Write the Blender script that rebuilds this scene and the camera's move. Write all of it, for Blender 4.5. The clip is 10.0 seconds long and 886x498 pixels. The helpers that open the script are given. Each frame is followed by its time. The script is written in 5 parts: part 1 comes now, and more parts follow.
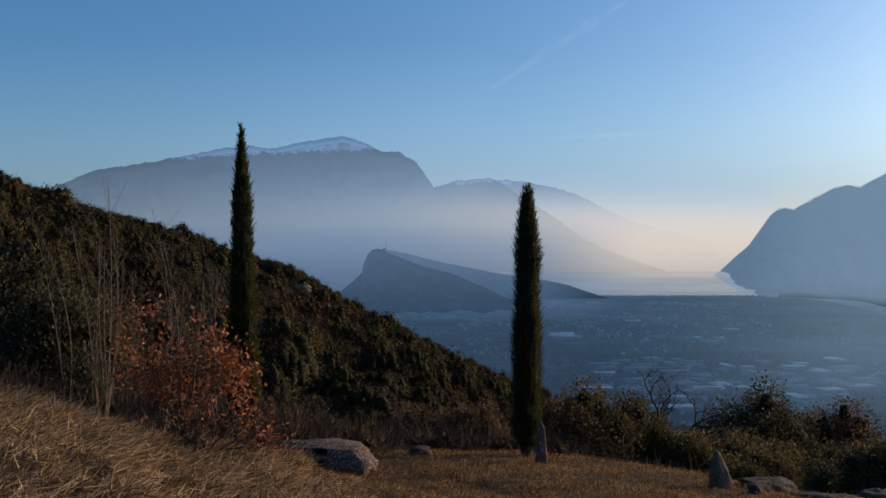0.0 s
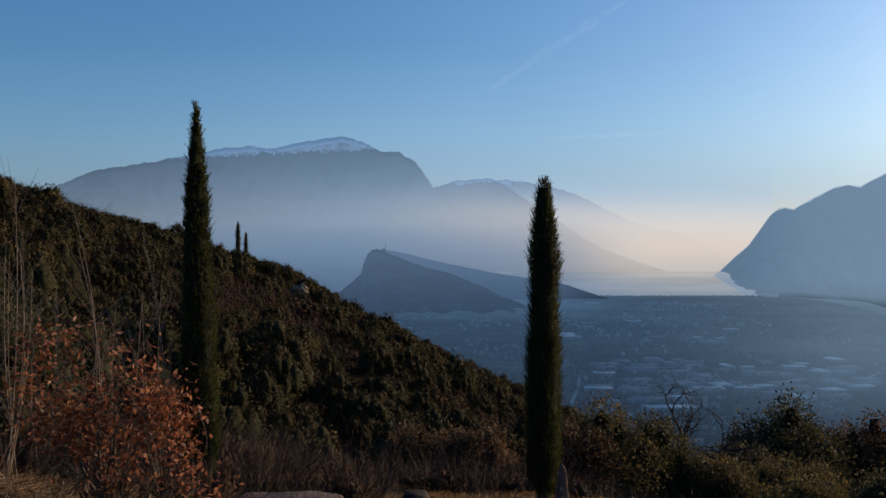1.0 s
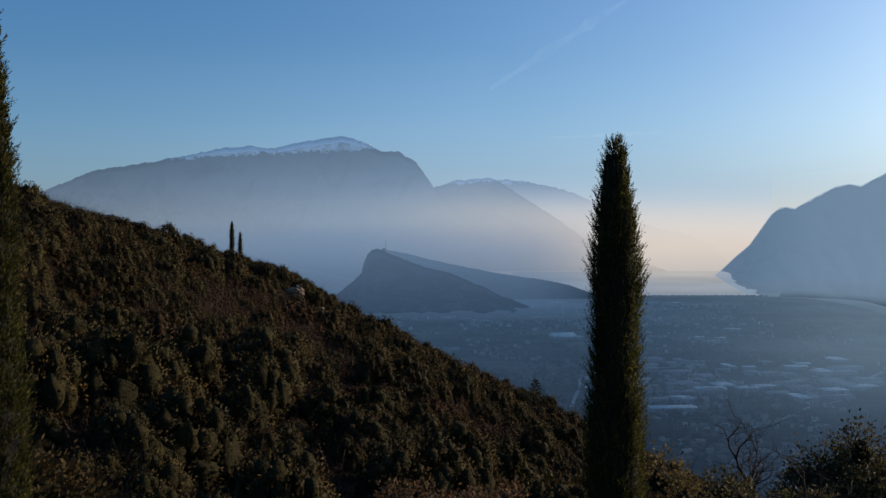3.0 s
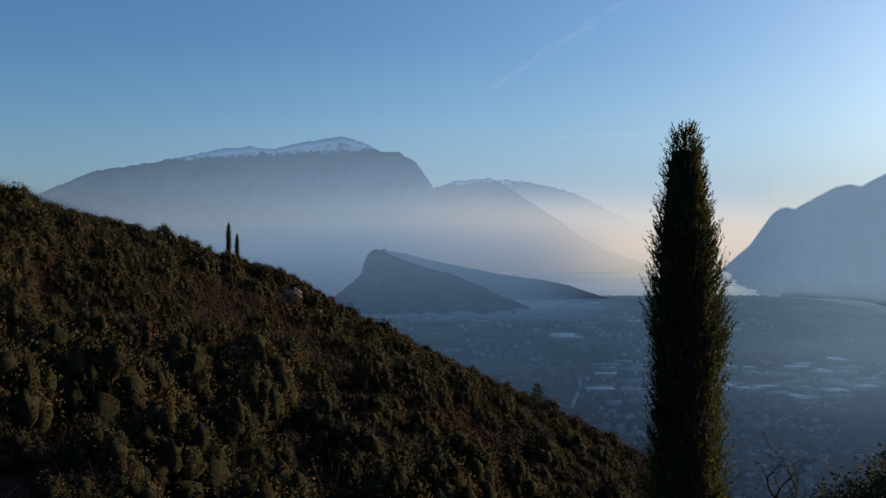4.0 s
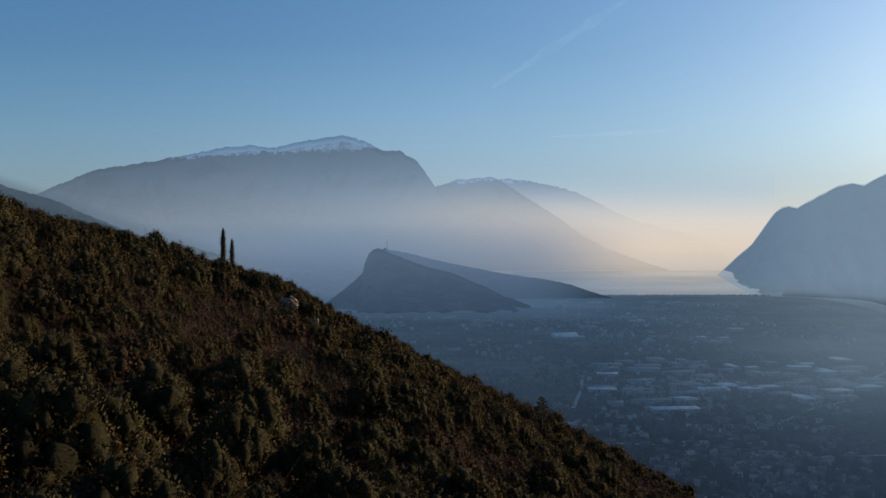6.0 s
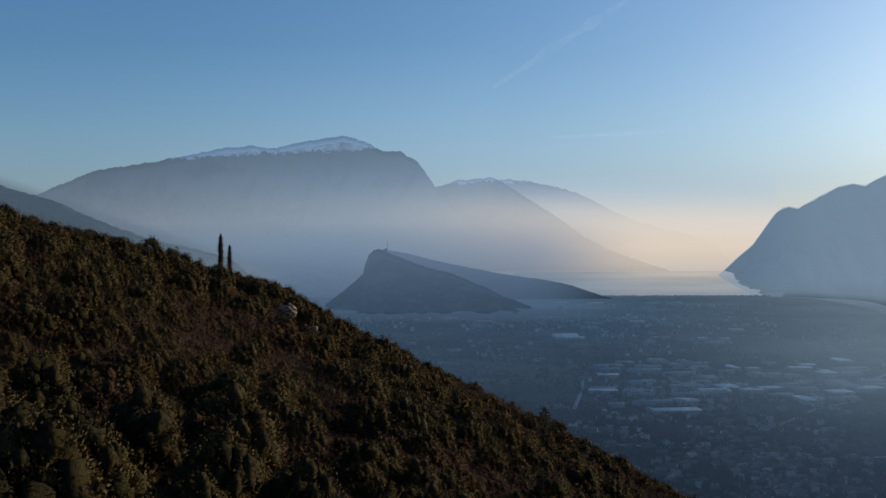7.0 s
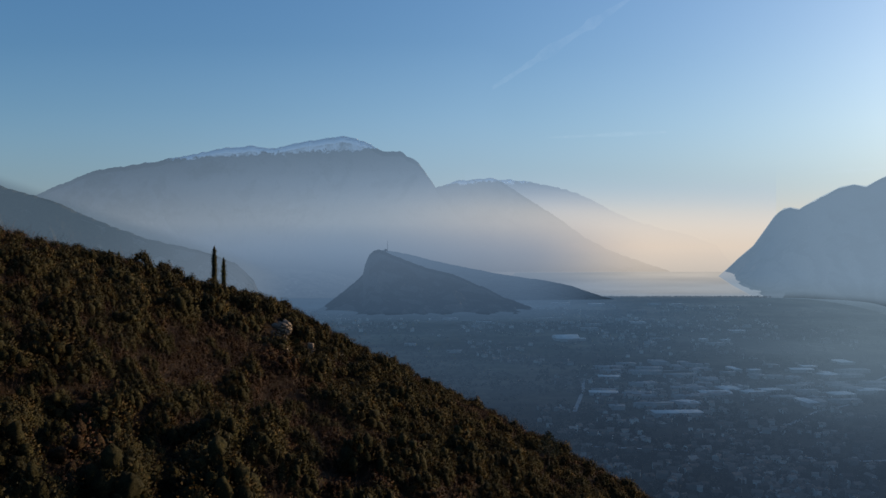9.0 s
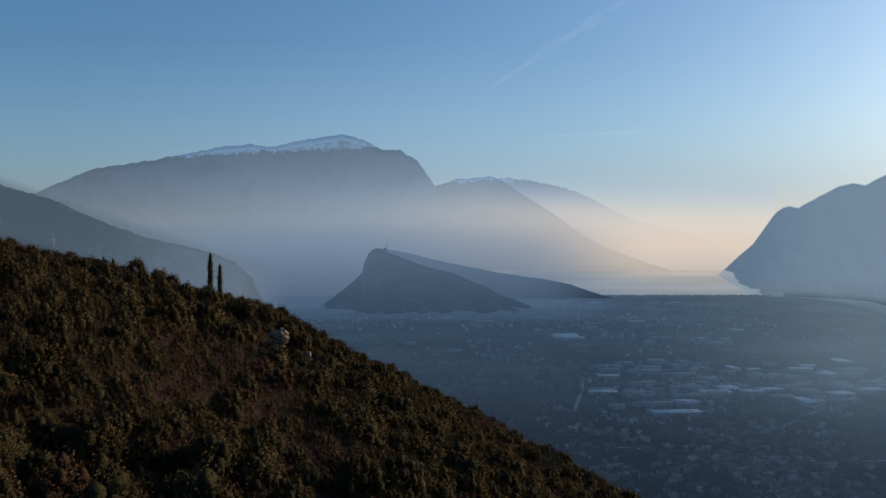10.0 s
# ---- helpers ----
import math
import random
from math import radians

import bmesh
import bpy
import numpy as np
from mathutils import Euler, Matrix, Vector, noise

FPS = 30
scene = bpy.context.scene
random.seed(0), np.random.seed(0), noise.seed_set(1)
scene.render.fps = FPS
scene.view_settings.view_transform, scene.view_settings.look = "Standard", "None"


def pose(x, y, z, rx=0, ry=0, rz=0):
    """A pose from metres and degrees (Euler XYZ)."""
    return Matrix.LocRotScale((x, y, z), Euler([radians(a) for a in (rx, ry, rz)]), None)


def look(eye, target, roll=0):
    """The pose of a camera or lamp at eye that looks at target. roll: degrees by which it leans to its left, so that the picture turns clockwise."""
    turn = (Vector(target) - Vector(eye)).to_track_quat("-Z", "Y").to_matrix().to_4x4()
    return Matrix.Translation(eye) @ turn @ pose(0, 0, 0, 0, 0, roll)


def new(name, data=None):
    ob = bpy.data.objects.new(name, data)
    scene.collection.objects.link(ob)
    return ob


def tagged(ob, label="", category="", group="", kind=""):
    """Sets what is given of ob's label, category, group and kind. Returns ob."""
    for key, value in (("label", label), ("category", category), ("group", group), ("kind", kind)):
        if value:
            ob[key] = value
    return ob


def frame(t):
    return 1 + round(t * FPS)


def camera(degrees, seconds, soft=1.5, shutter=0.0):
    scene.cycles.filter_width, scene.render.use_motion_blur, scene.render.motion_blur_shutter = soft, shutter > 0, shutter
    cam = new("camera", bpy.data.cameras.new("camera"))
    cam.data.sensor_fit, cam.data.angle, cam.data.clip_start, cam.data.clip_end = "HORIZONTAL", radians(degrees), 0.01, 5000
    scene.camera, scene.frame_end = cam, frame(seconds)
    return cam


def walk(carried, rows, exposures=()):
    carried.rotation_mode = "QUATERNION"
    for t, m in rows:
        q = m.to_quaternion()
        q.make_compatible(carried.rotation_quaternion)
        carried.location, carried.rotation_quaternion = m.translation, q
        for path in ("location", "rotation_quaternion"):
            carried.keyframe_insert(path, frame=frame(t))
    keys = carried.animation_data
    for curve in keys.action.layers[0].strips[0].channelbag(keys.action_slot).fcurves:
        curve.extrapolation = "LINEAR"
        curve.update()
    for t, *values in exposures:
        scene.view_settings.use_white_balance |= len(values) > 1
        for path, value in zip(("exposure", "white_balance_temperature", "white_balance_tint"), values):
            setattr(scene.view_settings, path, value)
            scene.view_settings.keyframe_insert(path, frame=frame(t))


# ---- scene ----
FIELD_OF_VIEW = 52.0
cam = camera(FIELD_OF_VIEW, 10.0, soft=1.5)
METRES, EYE = 44.0, 5.0
# seconds, right, ahead, up (shares of METRES), yaw, pitch, roll
ROWS = [
    (0.0, 0.0, 0.0, 0.0, 0.0, 0.0, -0.0),
    (0.5, 0.0, 0.0448, 0.0017, -0.0, 0.01, 0.01),
    (1.0, -0.0004, 0.0908, 0.0028, -0.02, 0.01, 0.02),
    (1.5, -0.0011, 0.1378, 0.0040, -0.01, -0.0, 0.03),
    (2.0, -0.0015, 0.185, 0.0042, 0.0, 0.01, 0.04),
    (2.5, -0.0018, 0.2322, 0.0045, 0.0, -0.01, 0.05),
    (4.0, -0.0010, 0.3611, 0.0131, 0.0, 0.02, 0.14),
    (4.5, 0.0, 0.4048, 0.0226, 0.03, -0.03, 0.1),
    (5.0, 0.0010, 0.4464, 0.0322, 0.06, -0.03, 0.14),
    (5.5, 0.0017, 0.4878, 0.0446, 0.07, -0.07, 0.12),
    (7.0, 0.0002, 0.6073, 0.0931, 0.12, -0.05, 0.13),
    (7.5, -0.0011, 0.6472, 0.1111, 0.12, -0.03, 0.12),
    (8.0, -0.0013, 0.6856, 0.1301, 0.13, -0.06, 0.1),
    (8.5, -0.0010, 0.7245, 0.1502, 0.13, -0.05, 0.08),
    (9.0, -0.0004, 0.7625, 0.1711, 0.13, -0.07, 0.08),
    (9.5, -0.0003, 0.8002, 0.1939, 0.13, -0.1, 0.06),
    (10.0, -0.0010, 0.8354, 0.2191, 0.08, -0.19, 0.05),
]
EXPOSURE = 1.12
walk(cam, [(t, pose(METRES * x, METRES * y, EYE + METRES * z, 90 + pitch, roll, yaw)) for t, x, y, z, yaw, pitch, roll in ROWS],
     exposures=[(0.0, EXPOSURE, 5950.0, 8.0), (2.5, EXPOSURE, 5970.0, 8.0), (4.5, EXPOSURE, 6180.0, 8.0), (5.5, EXPOSURE, 6330.0, 8.0), (10.0, EXPOSURE, 6370.0, 8.0)])

# ---- sky and sun ----
SUN_AZIMUTH, SUN_HEIGHT = 62.0, 12.0          # degrees to the right of straight ahead, degrees up
world = bpy.data.worlds.new("winter_sky")
scene.world = world
world.use_nodes = True
wn = world.node_tree.nodes
sky = wn.new("ShaderNodeTexSky")
sky.sky_type = "NISHITA"
sky.sun_disc = False
sky.sun_elevation, sky.sun_rotation = radians(SUN_HEIGHT), radians(SUN_AZIMUTH)
sky.altitude, sky.air_density, sky.dust_density, sky.ozone_density = 300, 1.0, 2.9, 4.0
wn["Background"].inputs["Strength"].default_value = 0.07
deep = wn.new("ShaderNodeHueSaturation")
deep.inputs["Saturation"].default_value = 1.10
world.node_tree.links.new(sky.outputs[0], deep.inputs["Color"])
world.node_tree.links.new(deep.outputs[0], wn["Background"].inputs["Color"])

sun = new("sun", bpy.data.lights.new("sun", "SUN"))
sun.data.energy, sun.data.angle, sun.data.color = 2.15, radians(0.5), (1.0, 0.71, 0.43)
_a, _e = radians(SUN_AZIMUTH), radians(SUN_HEIGHT)
SUN_WAY = Vector((math.sin(_a) * math.cos(_e), math.cos(_a) * math.cos(_e), math.sin(_e)))
sun.matrix_world = look(SUN_WAY * 100, (0, 0, 0))


# ---- materials ----
class Nodes:
    """A short hand for node materials."""

    def __init__(self, name):
        self.mat = bpy.data.materials.new(name)
        self.mat.use_nodes = True
        self.tree = self.mat.node_tree
        self.bsdf = self.tree.nodes["Principled BSDF"]
        self.out = self.tree.nodes["Material Output"]
        self.place = self.tree.nodes.new("ShaderNodeNewGeometry")

    def node(self, kind, **values):
        n = self.tree.nodes.new(kind)
        for key, value in values.items():
            n.inputs[key].default_value = value
        return n

    def link(self, a, b):
        self.tree.links.new(a, b)

    def noise(self, scale, detail=4.0, rough=0.55, stretch=None):
        n = self.node("ShaderNodeTexNoise", Scale=scale, Detail=detail, Roughness=rough)
        src = self.place.outputs["Position"]
        if stretch:
            m = self.node("ShaderNodeMapping")
            m.inputs["Scale"].default_value = stretch
            self.link(src, m.inputs["Vector"])
            src = m.outputs[0]
        self.link(src, n.inputs["Vector"])
        return n.outputs["Fac"]

    def ramp(self, fac, *stops):
        r = self.tree.nodes.new("ShaderNodeValToRGB")
        while len(r.color_ramp.elements) < len(stops):
            r.color_ramp.elements.new(0.5)
        for e, (at, colour) in zip(r.color_ramp.elements, stops):
            e.position = at
            e.color = (*colour, 1) if len(colour) == 3 else colour
        self.link(fac, r.inputs[0])
        return r.outputs["Color"]

    def mix(self, fac, a, b, how="MIX"):
        m = self.tree.nodes.new("ShaderNodeMix")
        m.data_type, m.blend_type = "RGBA", how
        for socket, value in ((m.inputs[0], fac), (m.inputs[6], a), (m.inputs[7], b)):
            if isinstance(value, (int, float)):
                socket.default_value = value
            elif isinstance(value, tuple):
                socket.default_value = (*value, 1)
            else:
                self.link(value, socket)
        return m.outputs[2]

    def math(self, how, a, b=0.0, clamp=False):
        m = self.tree.nodes.new("ShaderNodeMath")
        m.operation, m.use_clamp = how, clamp
        for socket, value in ((m.inputs[0], a), (m.inputs[1], b)):
            if isinstance(value, (int, float)):
                socket.default_value = value
            else:
                self.link(value, socket)
        return m.outputs[0]

    def span(self, value, a, b, lo=0.0, hi=1.0, smooth=True):
        m = self.tree.nodes.new("ShaderNodeMapRange")
        m.interpolation_type = "SMOOTHSTEP" if smooth else "LINEAR"
        self.link(value, m.inputs[0])
        for i, v in enumerate((a, b, lo, hi)):
            m.inputs[i + 1].default_value = v
        return m.outputs[0]

    def axes(self):
        s = self.tree.nodes.new("ShaderNodeSeparateXYZ")
        self.link(self.place.outputs["Position"], s.inputs[0])
        return s.outputs

    def bump(self, height, strength, distance):
        b = self.node("ShaderNodeBump", Strength=strength, Distance=distance)
        self.link(height, b.inputs["Height"])
        self.link(b.outputs[0], self.bsdf.inputs["Normal"])

    def colour(self, value, rough=0.8, specular=0.3):
        if isinstance(value, tuple):
            self.bsdf.inputs["Base Color"].default_value = (*value, 1)
        else:
            self.link(value, self.bsdf.inputs["Base Color"])
        self.bsdf.inputs["Roughness"].default_value = rough
        self.bsdf.inputs["Specular IOR Level"].default_value = specular
        return self.mat


def leaf_material(name, dark, mid, light, patch=0.08, through_leaf=0.25, rough=0.6, clump=0.0):
    """Leaves: each its own shade, with drifts of tone over the slope, letting some light through."""
    n = Nodes(name)
    each = n.ramp(n.place.outputs["Random Per Island"], (0.0, dark), (0.55, mid), (1.0, light))
    drift = n.ramp(n.noise(patch, 3), (0.3, (0.55, 0.55, 0.55)), (0.7, (1.35, 1.3, 1.2)))
    col = n.mix(1.0, each, drift, "MULTIPLY")
    if clump:
        col = n.mix(n.span(n.noise(clump, 2, 0.5), 0.42, 0.66, 0.0, 0.8), col, n.mix(1.0, col, (1.75, 1.25, 0.95), "MULTIPLY"))
    n.colour(col, rough, 0.25)
    t = n.node("ShaderNodeBsdfTranslucent")
    n.link(col, t.inputs["Color"])
    m = n.node("ShaderNodeMixShader", Fac=through_leaf)
    n.link(n.bsdf.outputs[0], m.inputs[1])
    n.link(t.outputs[0], m.inputs[2])
    n.link(m.outputs[0], n.out.inputs["Surface"])
    return n.mat


def shade_mass_material(name, dark, light):
    """The close inner mass of a leafy crown, its shade put in as darker colour, mottled at the size of leaf sprays."""
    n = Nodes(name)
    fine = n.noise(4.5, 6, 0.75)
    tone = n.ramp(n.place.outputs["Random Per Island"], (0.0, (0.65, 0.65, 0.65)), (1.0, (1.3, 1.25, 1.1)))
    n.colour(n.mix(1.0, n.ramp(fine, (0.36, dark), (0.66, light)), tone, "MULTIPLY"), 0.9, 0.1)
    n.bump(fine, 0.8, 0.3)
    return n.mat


def bark_material(name, dark, light, scale=14.0):
    n = Nodes(name)
    f = n.noise(scale, 6, 0.6, (1, 1, 0.25))
    n.colour(n.ramp(f, (0.3, dark), (0.7, light)), 0.9, 0.15)
    n.bump(f, 0.6, 0.02)
    return n.mat


def stone_material(name, dark, light, lichen, scale=3.0, share=(0.58, 0.66)):
    n = Nodes(name)
    base = n.ramp(n.noise(scale, 8, 0.65), (0.3, dark), (0.7, light))
    fleck = n.ramp(n.noise(scale * 9, 4, 0.6), (0.35, (0.6, 0.6, 0.6)), (0.65, (1.25, 1.25, 1.25)))
    spots = n.span(n.noise(scale * 2.3, 3), *share)
    n.colour(n.mix(spots, n.mix(1.0, base, fleck, "MULTIPLY"), lichen), 0.9, 0.2)
    n.bump(n.noise(scale * 5, 9, 0.7), 0.8, 0.05)
    return n.mat


M_EVERGREEN = leaf_material("evergreen_leaf", (0.030, 0.027, 0.011), (0.040, 0.035, 0.014), (0.050, 0.045, 0.018), 0.06, 0.15, 0.9, 0.22)
M_BROWN = leaf_material("dry_scrub_leaf", (0.036, 0.018, 0.010), (0.052, 0.027, 0.015), (0.075, 0.041, 0.023), 0.05, 0.15, 0.9)
M_TWIG = leaf_material("bare_twig", (0.03, 0.019, 0.013), (0.065, 0.038, 0.025), (0.12, 0.075, 0.05), 0.07, 0.0, 0.85)
# darker copies of the leaf colours, painted as shade within the crowns
M_EVERGREEN_SHADE = shade_mass_material("evergreen_shaded_core", (0.014, 0.013, 0.006), (0.042, 0.038, 0.016))
M_BROWN_SHADE = shade_mass_material("dry_scrub_shaded_core", (0.012, 0.008, 0.004), (0.054, 0.033, 0.018))
M_RUST = leaf_material("rust_oak_leaf", (0.10, 0.032, 0.015), (0.22, 0.075, 0.032), (0.46, 0.20, 0.10), 0.9, 0.5, 0.5)
M_OLIVE = leaf_material("olive_shrub_leaf", (0.036, 0.032, 0.012), (0.085, 0.066, 0.024), (0.15, 0.11, 0.046), 0.4, 0.4, 0.75)
M_HOLM = leaf_material("holm_oak_leaf", (0.018, 0.019, 0.009), (0.050, 0.047, 0.020), (0.105, 0.090, 0.038), 0.4, 0.35, 0.75)
M_CYPRESS = leaf_material("cypress_scale_leaf", (0.012, 0.015, 0.005), (0.036, 0.042, 0.011), (0.125, 0.118, 0.026), 1.2, 0.45, 0.7)
# near-black copy of the cypress leaf: shade inside the crown put in colour
M_CYPRESS_SHADE = leaf_material("cypress_shaded_core", (0.004, 0.005, 0.003), (0.009, 0.010, 0.005), (0.015, 0.016, 0.007), 1.2, 0.0, 0.9)
M_PINE = leaf_material("pine_needle", (0.012, 0.018, 0.012), (0.025, 0.034, 0.02), (0.05, 0.055, 0.03), 0.5)
M_STRAW = leaf_material("dry_grass_blade", (0.035, 0.020, 0.010), (0.22, 0.14, 0.07), (0.76, 0.56, 0.34), 0.9, 0.3, 0.7)
M_LAWN = leaf_material("short_grass_blade", (0.022, 0.013, 0.006), (0.15, 0.080, 0.028), (0.60, 0.34, 0.125), 0.9, 0.3, 0.7)
M_DARKBARK = bark_material("dark_tree_bark", (0.018, 0.014, 0.011), (0.055, 0.042, 0.033))
M_REDSTONE = stone_material("dull_red_stone", (0.026, 0.016, 0.013), (0.080, 0.050, 0.040), (0.13, 0.095, 0.08))
M_UNDER = leaf_material("withered_shrub_leaf", (0.045, 0.026, 0.013), (0.10, 0.058, 0.028), (0.17, 0.105, 0.058), 0.5, 0.4, 0.75)
M_BARK = bark_material("grey_brown_bark", (0.035, 0.026, 0.02), (0.11, 0.085, 0.065))
M_SAPLING = bark_material("pale_sapling_bark", (0.085, 0.064, 0.048), (0.22, 0.17, 0.128))
M_GREYSTONE = stone_material("grey_field_stone", (0.075, 0.048, 0.036), (0.175, 0.115, 0.088), (0.23, 0.175, 0.14))
M_LIMESTONE = stone_material("limestone_cliff", (0.05, 0.038, 0.028), (0.27, 0.21, 0.155), (0.39, 0.315, 0.24), 1.3)


def ground_material():
    """Dry lawn by the trees, brown earth under the scrub, field parcels on the valley floor."""
    n = Nodes("ground_cover")
    x, y, z = n.axes()
    lawn = n.ramp(n.noise(1.6, 9, 0.75), (0.35, (0.016, 0.009, 0.005)), (0.52, (0.055, 0.031, 0.013)), (0.70, (0.15, 0.085, 0.035)))
    lawn = n.mix(n.span(n.noise(0.5, 3), 0.5, 0.7), lawn, (0.075, 0.058, 0.022))
    earth = n.ramp(n.noise(0.35, 8, 0.7), (0.3, (0.010, 0.007, 0.004)), (0.7, (0.034, 0.021, 0.012)))
    near = n.mix(n.span(y, 25.0, 29.0), lawn, earth)
    cells = n.node("ShaderNodeTexVoronoi", Scale=1.0)
    cells.feature, cells.distance = "F1", "CHEBYCHEV"
    m = n.node("ShaderNodeMapping")
    m.inputs["Rotation"].default_value = (0, 0, 0.5)
    m.inputs["Scale"].default_value = (0.0105, 0.0062, 0.001)
    n.link(n.place.outputs["Position"], m.inputs["Vector"])
    n.link(m.outputs[0], cells.inputs["Vector"])
    sep = n.tree.nodes.new("ShaderNodeSeparateColor")
    n.link(cells.outputs["Color"], sep.inputs[0])
    fields = n.ramp(sep.outputs[0], (0.0, (0.035, 0.036, 0.022)), (0.35, (0.065, 0.060, 0.040)), (0.6, (0.10, 0.088, 0.062)),
                    (0.85, (0.055, 0.058, 0.036)), (1.0, (0.16, 0.138, 0.105)))
    rows = n.ramp(n.noise(0.02, 8, 0.75), (0.35, (0.5, 0.5, 0.5)), (0.65, (1.3, 1.3, 1.3)))
    belts = n.ramp(n.noise(0.0042, 4, 0.6, (0.6, 1.5, 1)), (0.38, (0.35, 0.37, 0.36)), (0.60, (1.45, 1.4, 1.35)))
    fields = n.mix(1.0, n.mix(1.0, fields, rows, "MULTIPLY"), belts, "MULTIPLY")
    n.colour(n.mix(n.span(z, -235.0, -275.0), near, fields), 0.95, 0.1)
    n.link(n.mix(n.span(y, 600.0, 3000.0), near, fields), n.bsdf.inputs["Base Color"])
    n.bump(n.noise(6.0, 6, 0.7), 0.5, 0.06)
    return n.mat


def mountain_material(name, wood, rock, snow_from=None, steep=(0.40, 0.16)):
    """Wooded slopes with bare rock where it is steep, and snow on the heights."""
    n = Nodes(name)
    x, y, z = n.axes()
    g = n.tree.nodes.new("ShaderNodeSeparateXYZ")
    n.link(n.place.outputs["Normal"], g.inputs[0])
    trees = n.mix(1.0, wood, n.ramp(n.noise(0.03, 8, 0.75), (0.35, (0.5, 0.5, 0.5)), (0.65, (1.5, 1.5, 1.5))), "MULTIPLY")
    broken = n.math("ADD", g.outputs[2], n.math("MULTIPLY", n.math("SUBTRACT", n.noise(0.012, 8, 0.7), 0.5), 0.9))
    col = n.mix(n.span(broken, *steep), trees, rock)
    if snow_from is not None:
        high = n.math("ADD", n.math("SUBTRACT", z, n.math("MULTIPLY", x, 0.05)), n.math("MULTIPLY", n.math("SUBTRACT", n.noise(0.02, 9, 0.8), 0.5), 120.0))
        lying = n.math("MULTIPLY", n.span(high, snow_from, snow_from + 9), n.span(broken, -0.1, 0.25))
        col = n.mix(lying, col, (0.82, 0.83, 0.85))
    n.colour(col, 0.95, 0.1)
    n.bump(n.noise(0.022, 8, 0.6), 0.5, 10.0)
    return n.mat


M_CARVED = stone_material("speckled_red_stone", (0.05, 0.033, 0.026), (0.15, 0.095, 0.075), (0.30, 0.235, 0.20), 10.0, (0.52, 0.64))
M_GROUND = ground_material()
M_ALP = mountain_material("alpine_slope", (0.045, 0.045, 0.032), (0.12, 0.112, 0.10), 500)
M_RANGE = mountain_material("far_range_slope", (0.05, 0.05, 0.04), (0.12, 0.112, 0.10), 318)
M_WOODED = mountain_material("wooded_slope", (0.045, 0.046, 0.028), (0.34, 0.30, 0.25))
M_ROCKY = mountain_material("rocky_hill_slope", (0.024, 0.026, 0.018), (0.13, 0.118, 0.10), None, (0.70, 0.30))
M_CLIFF = mountain_material("shaded_cliff_slope", (0.028, 0.031, 0.022), (0.12, 0.115, 0.105), None, (0.84, 0.40))


def water_material():
    n = Nodes("lake_water")
    n.colour(n.ramp(n.noise(0.006, 5, 0.6, (0.35, 1.6, 1)), (0.35, (0.05, 0.07, 0.09)), (0.65, (0.10, 0.125, 0.15))), 0.3, 0.5)
    n.bump(n.noise(0.02, 6, 0.6, (0.3, 1.4, 1)), 0.2, 2.0)
    return n.mat


M_WATER = water_material()


def air_glow_material(name, density, glow):
    """Emissive sheet that imitates daylight scattered in thin far air, and lets the rest pass."""
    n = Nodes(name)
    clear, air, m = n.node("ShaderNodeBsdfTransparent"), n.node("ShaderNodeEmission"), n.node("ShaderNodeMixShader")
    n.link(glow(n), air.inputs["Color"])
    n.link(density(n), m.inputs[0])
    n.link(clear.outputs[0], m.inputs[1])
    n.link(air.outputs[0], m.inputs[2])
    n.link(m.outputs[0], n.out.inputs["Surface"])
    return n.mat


def plain_material(name, colour, rough=0.7, vary=0.35, scale=0.6):
    n = Nodes(name)
    f = n.ramp(n.noise(scale, 6, 0.65), (0.3, (1 - vary,) * 3), (0.7, (1 + vary,) * 3))
    n.colour(n.mix(1.0, colour, f, "MULTIPLY"), rough, 0.3)
    return n.mat


# ---- builders ----
rng = np.random.default_rng(7)


def mesh_of(name, verts, faces, smooth=False):
    """A mesh from an array of places and an array of triangles or quads."""
    me = bpy.data.meshes.new(name)
    verts, faces = np.asarray(verts, np.float32).reshape(-1, 3), np.asarray(faces, np.int32)
    me.vertices.add(len(verts))
    me.vertices.foreach_set("co", verts.ravel())
    me.loops.add(faces.size)
    me.loops.foreach_set("vertex_index", faces.ravel())
    me.polygons.add(len(faces))
    me.polygons.foreach_set("loop_start", np.arange(0, faces.size, faces.shape[1], dtype=np.int32))
    me.update(calc_edges=True)
    if smooth:
        me.polygons.foreach_set("use_smooth", np.ones(len(faces), bool))
    return me


def loose_quads(name, corners):
    """One quad for each row of four corners."""
    return mesh_of(name, corners.reshape(-1, 3), np.arange(len(corners) * 4).reshape(-1, 4))


def part(name, me, material, parent=None, label="", kind=""):
    me.materials.append(material)
    ob = new(name, me)
    ob.parent = parent
    return tagged(ob, label, kind=kind)


def thing(name, place, label, category, group=""):
    ob = new(name)
    ob.empty_display_size = 0.2
    ob.location = place
    return tagged(ob, label, category, group)


def unit(v):
    return v / np.maximum(np.linalg.norm(v, axis=-1, keepdims=True), 1e-9)


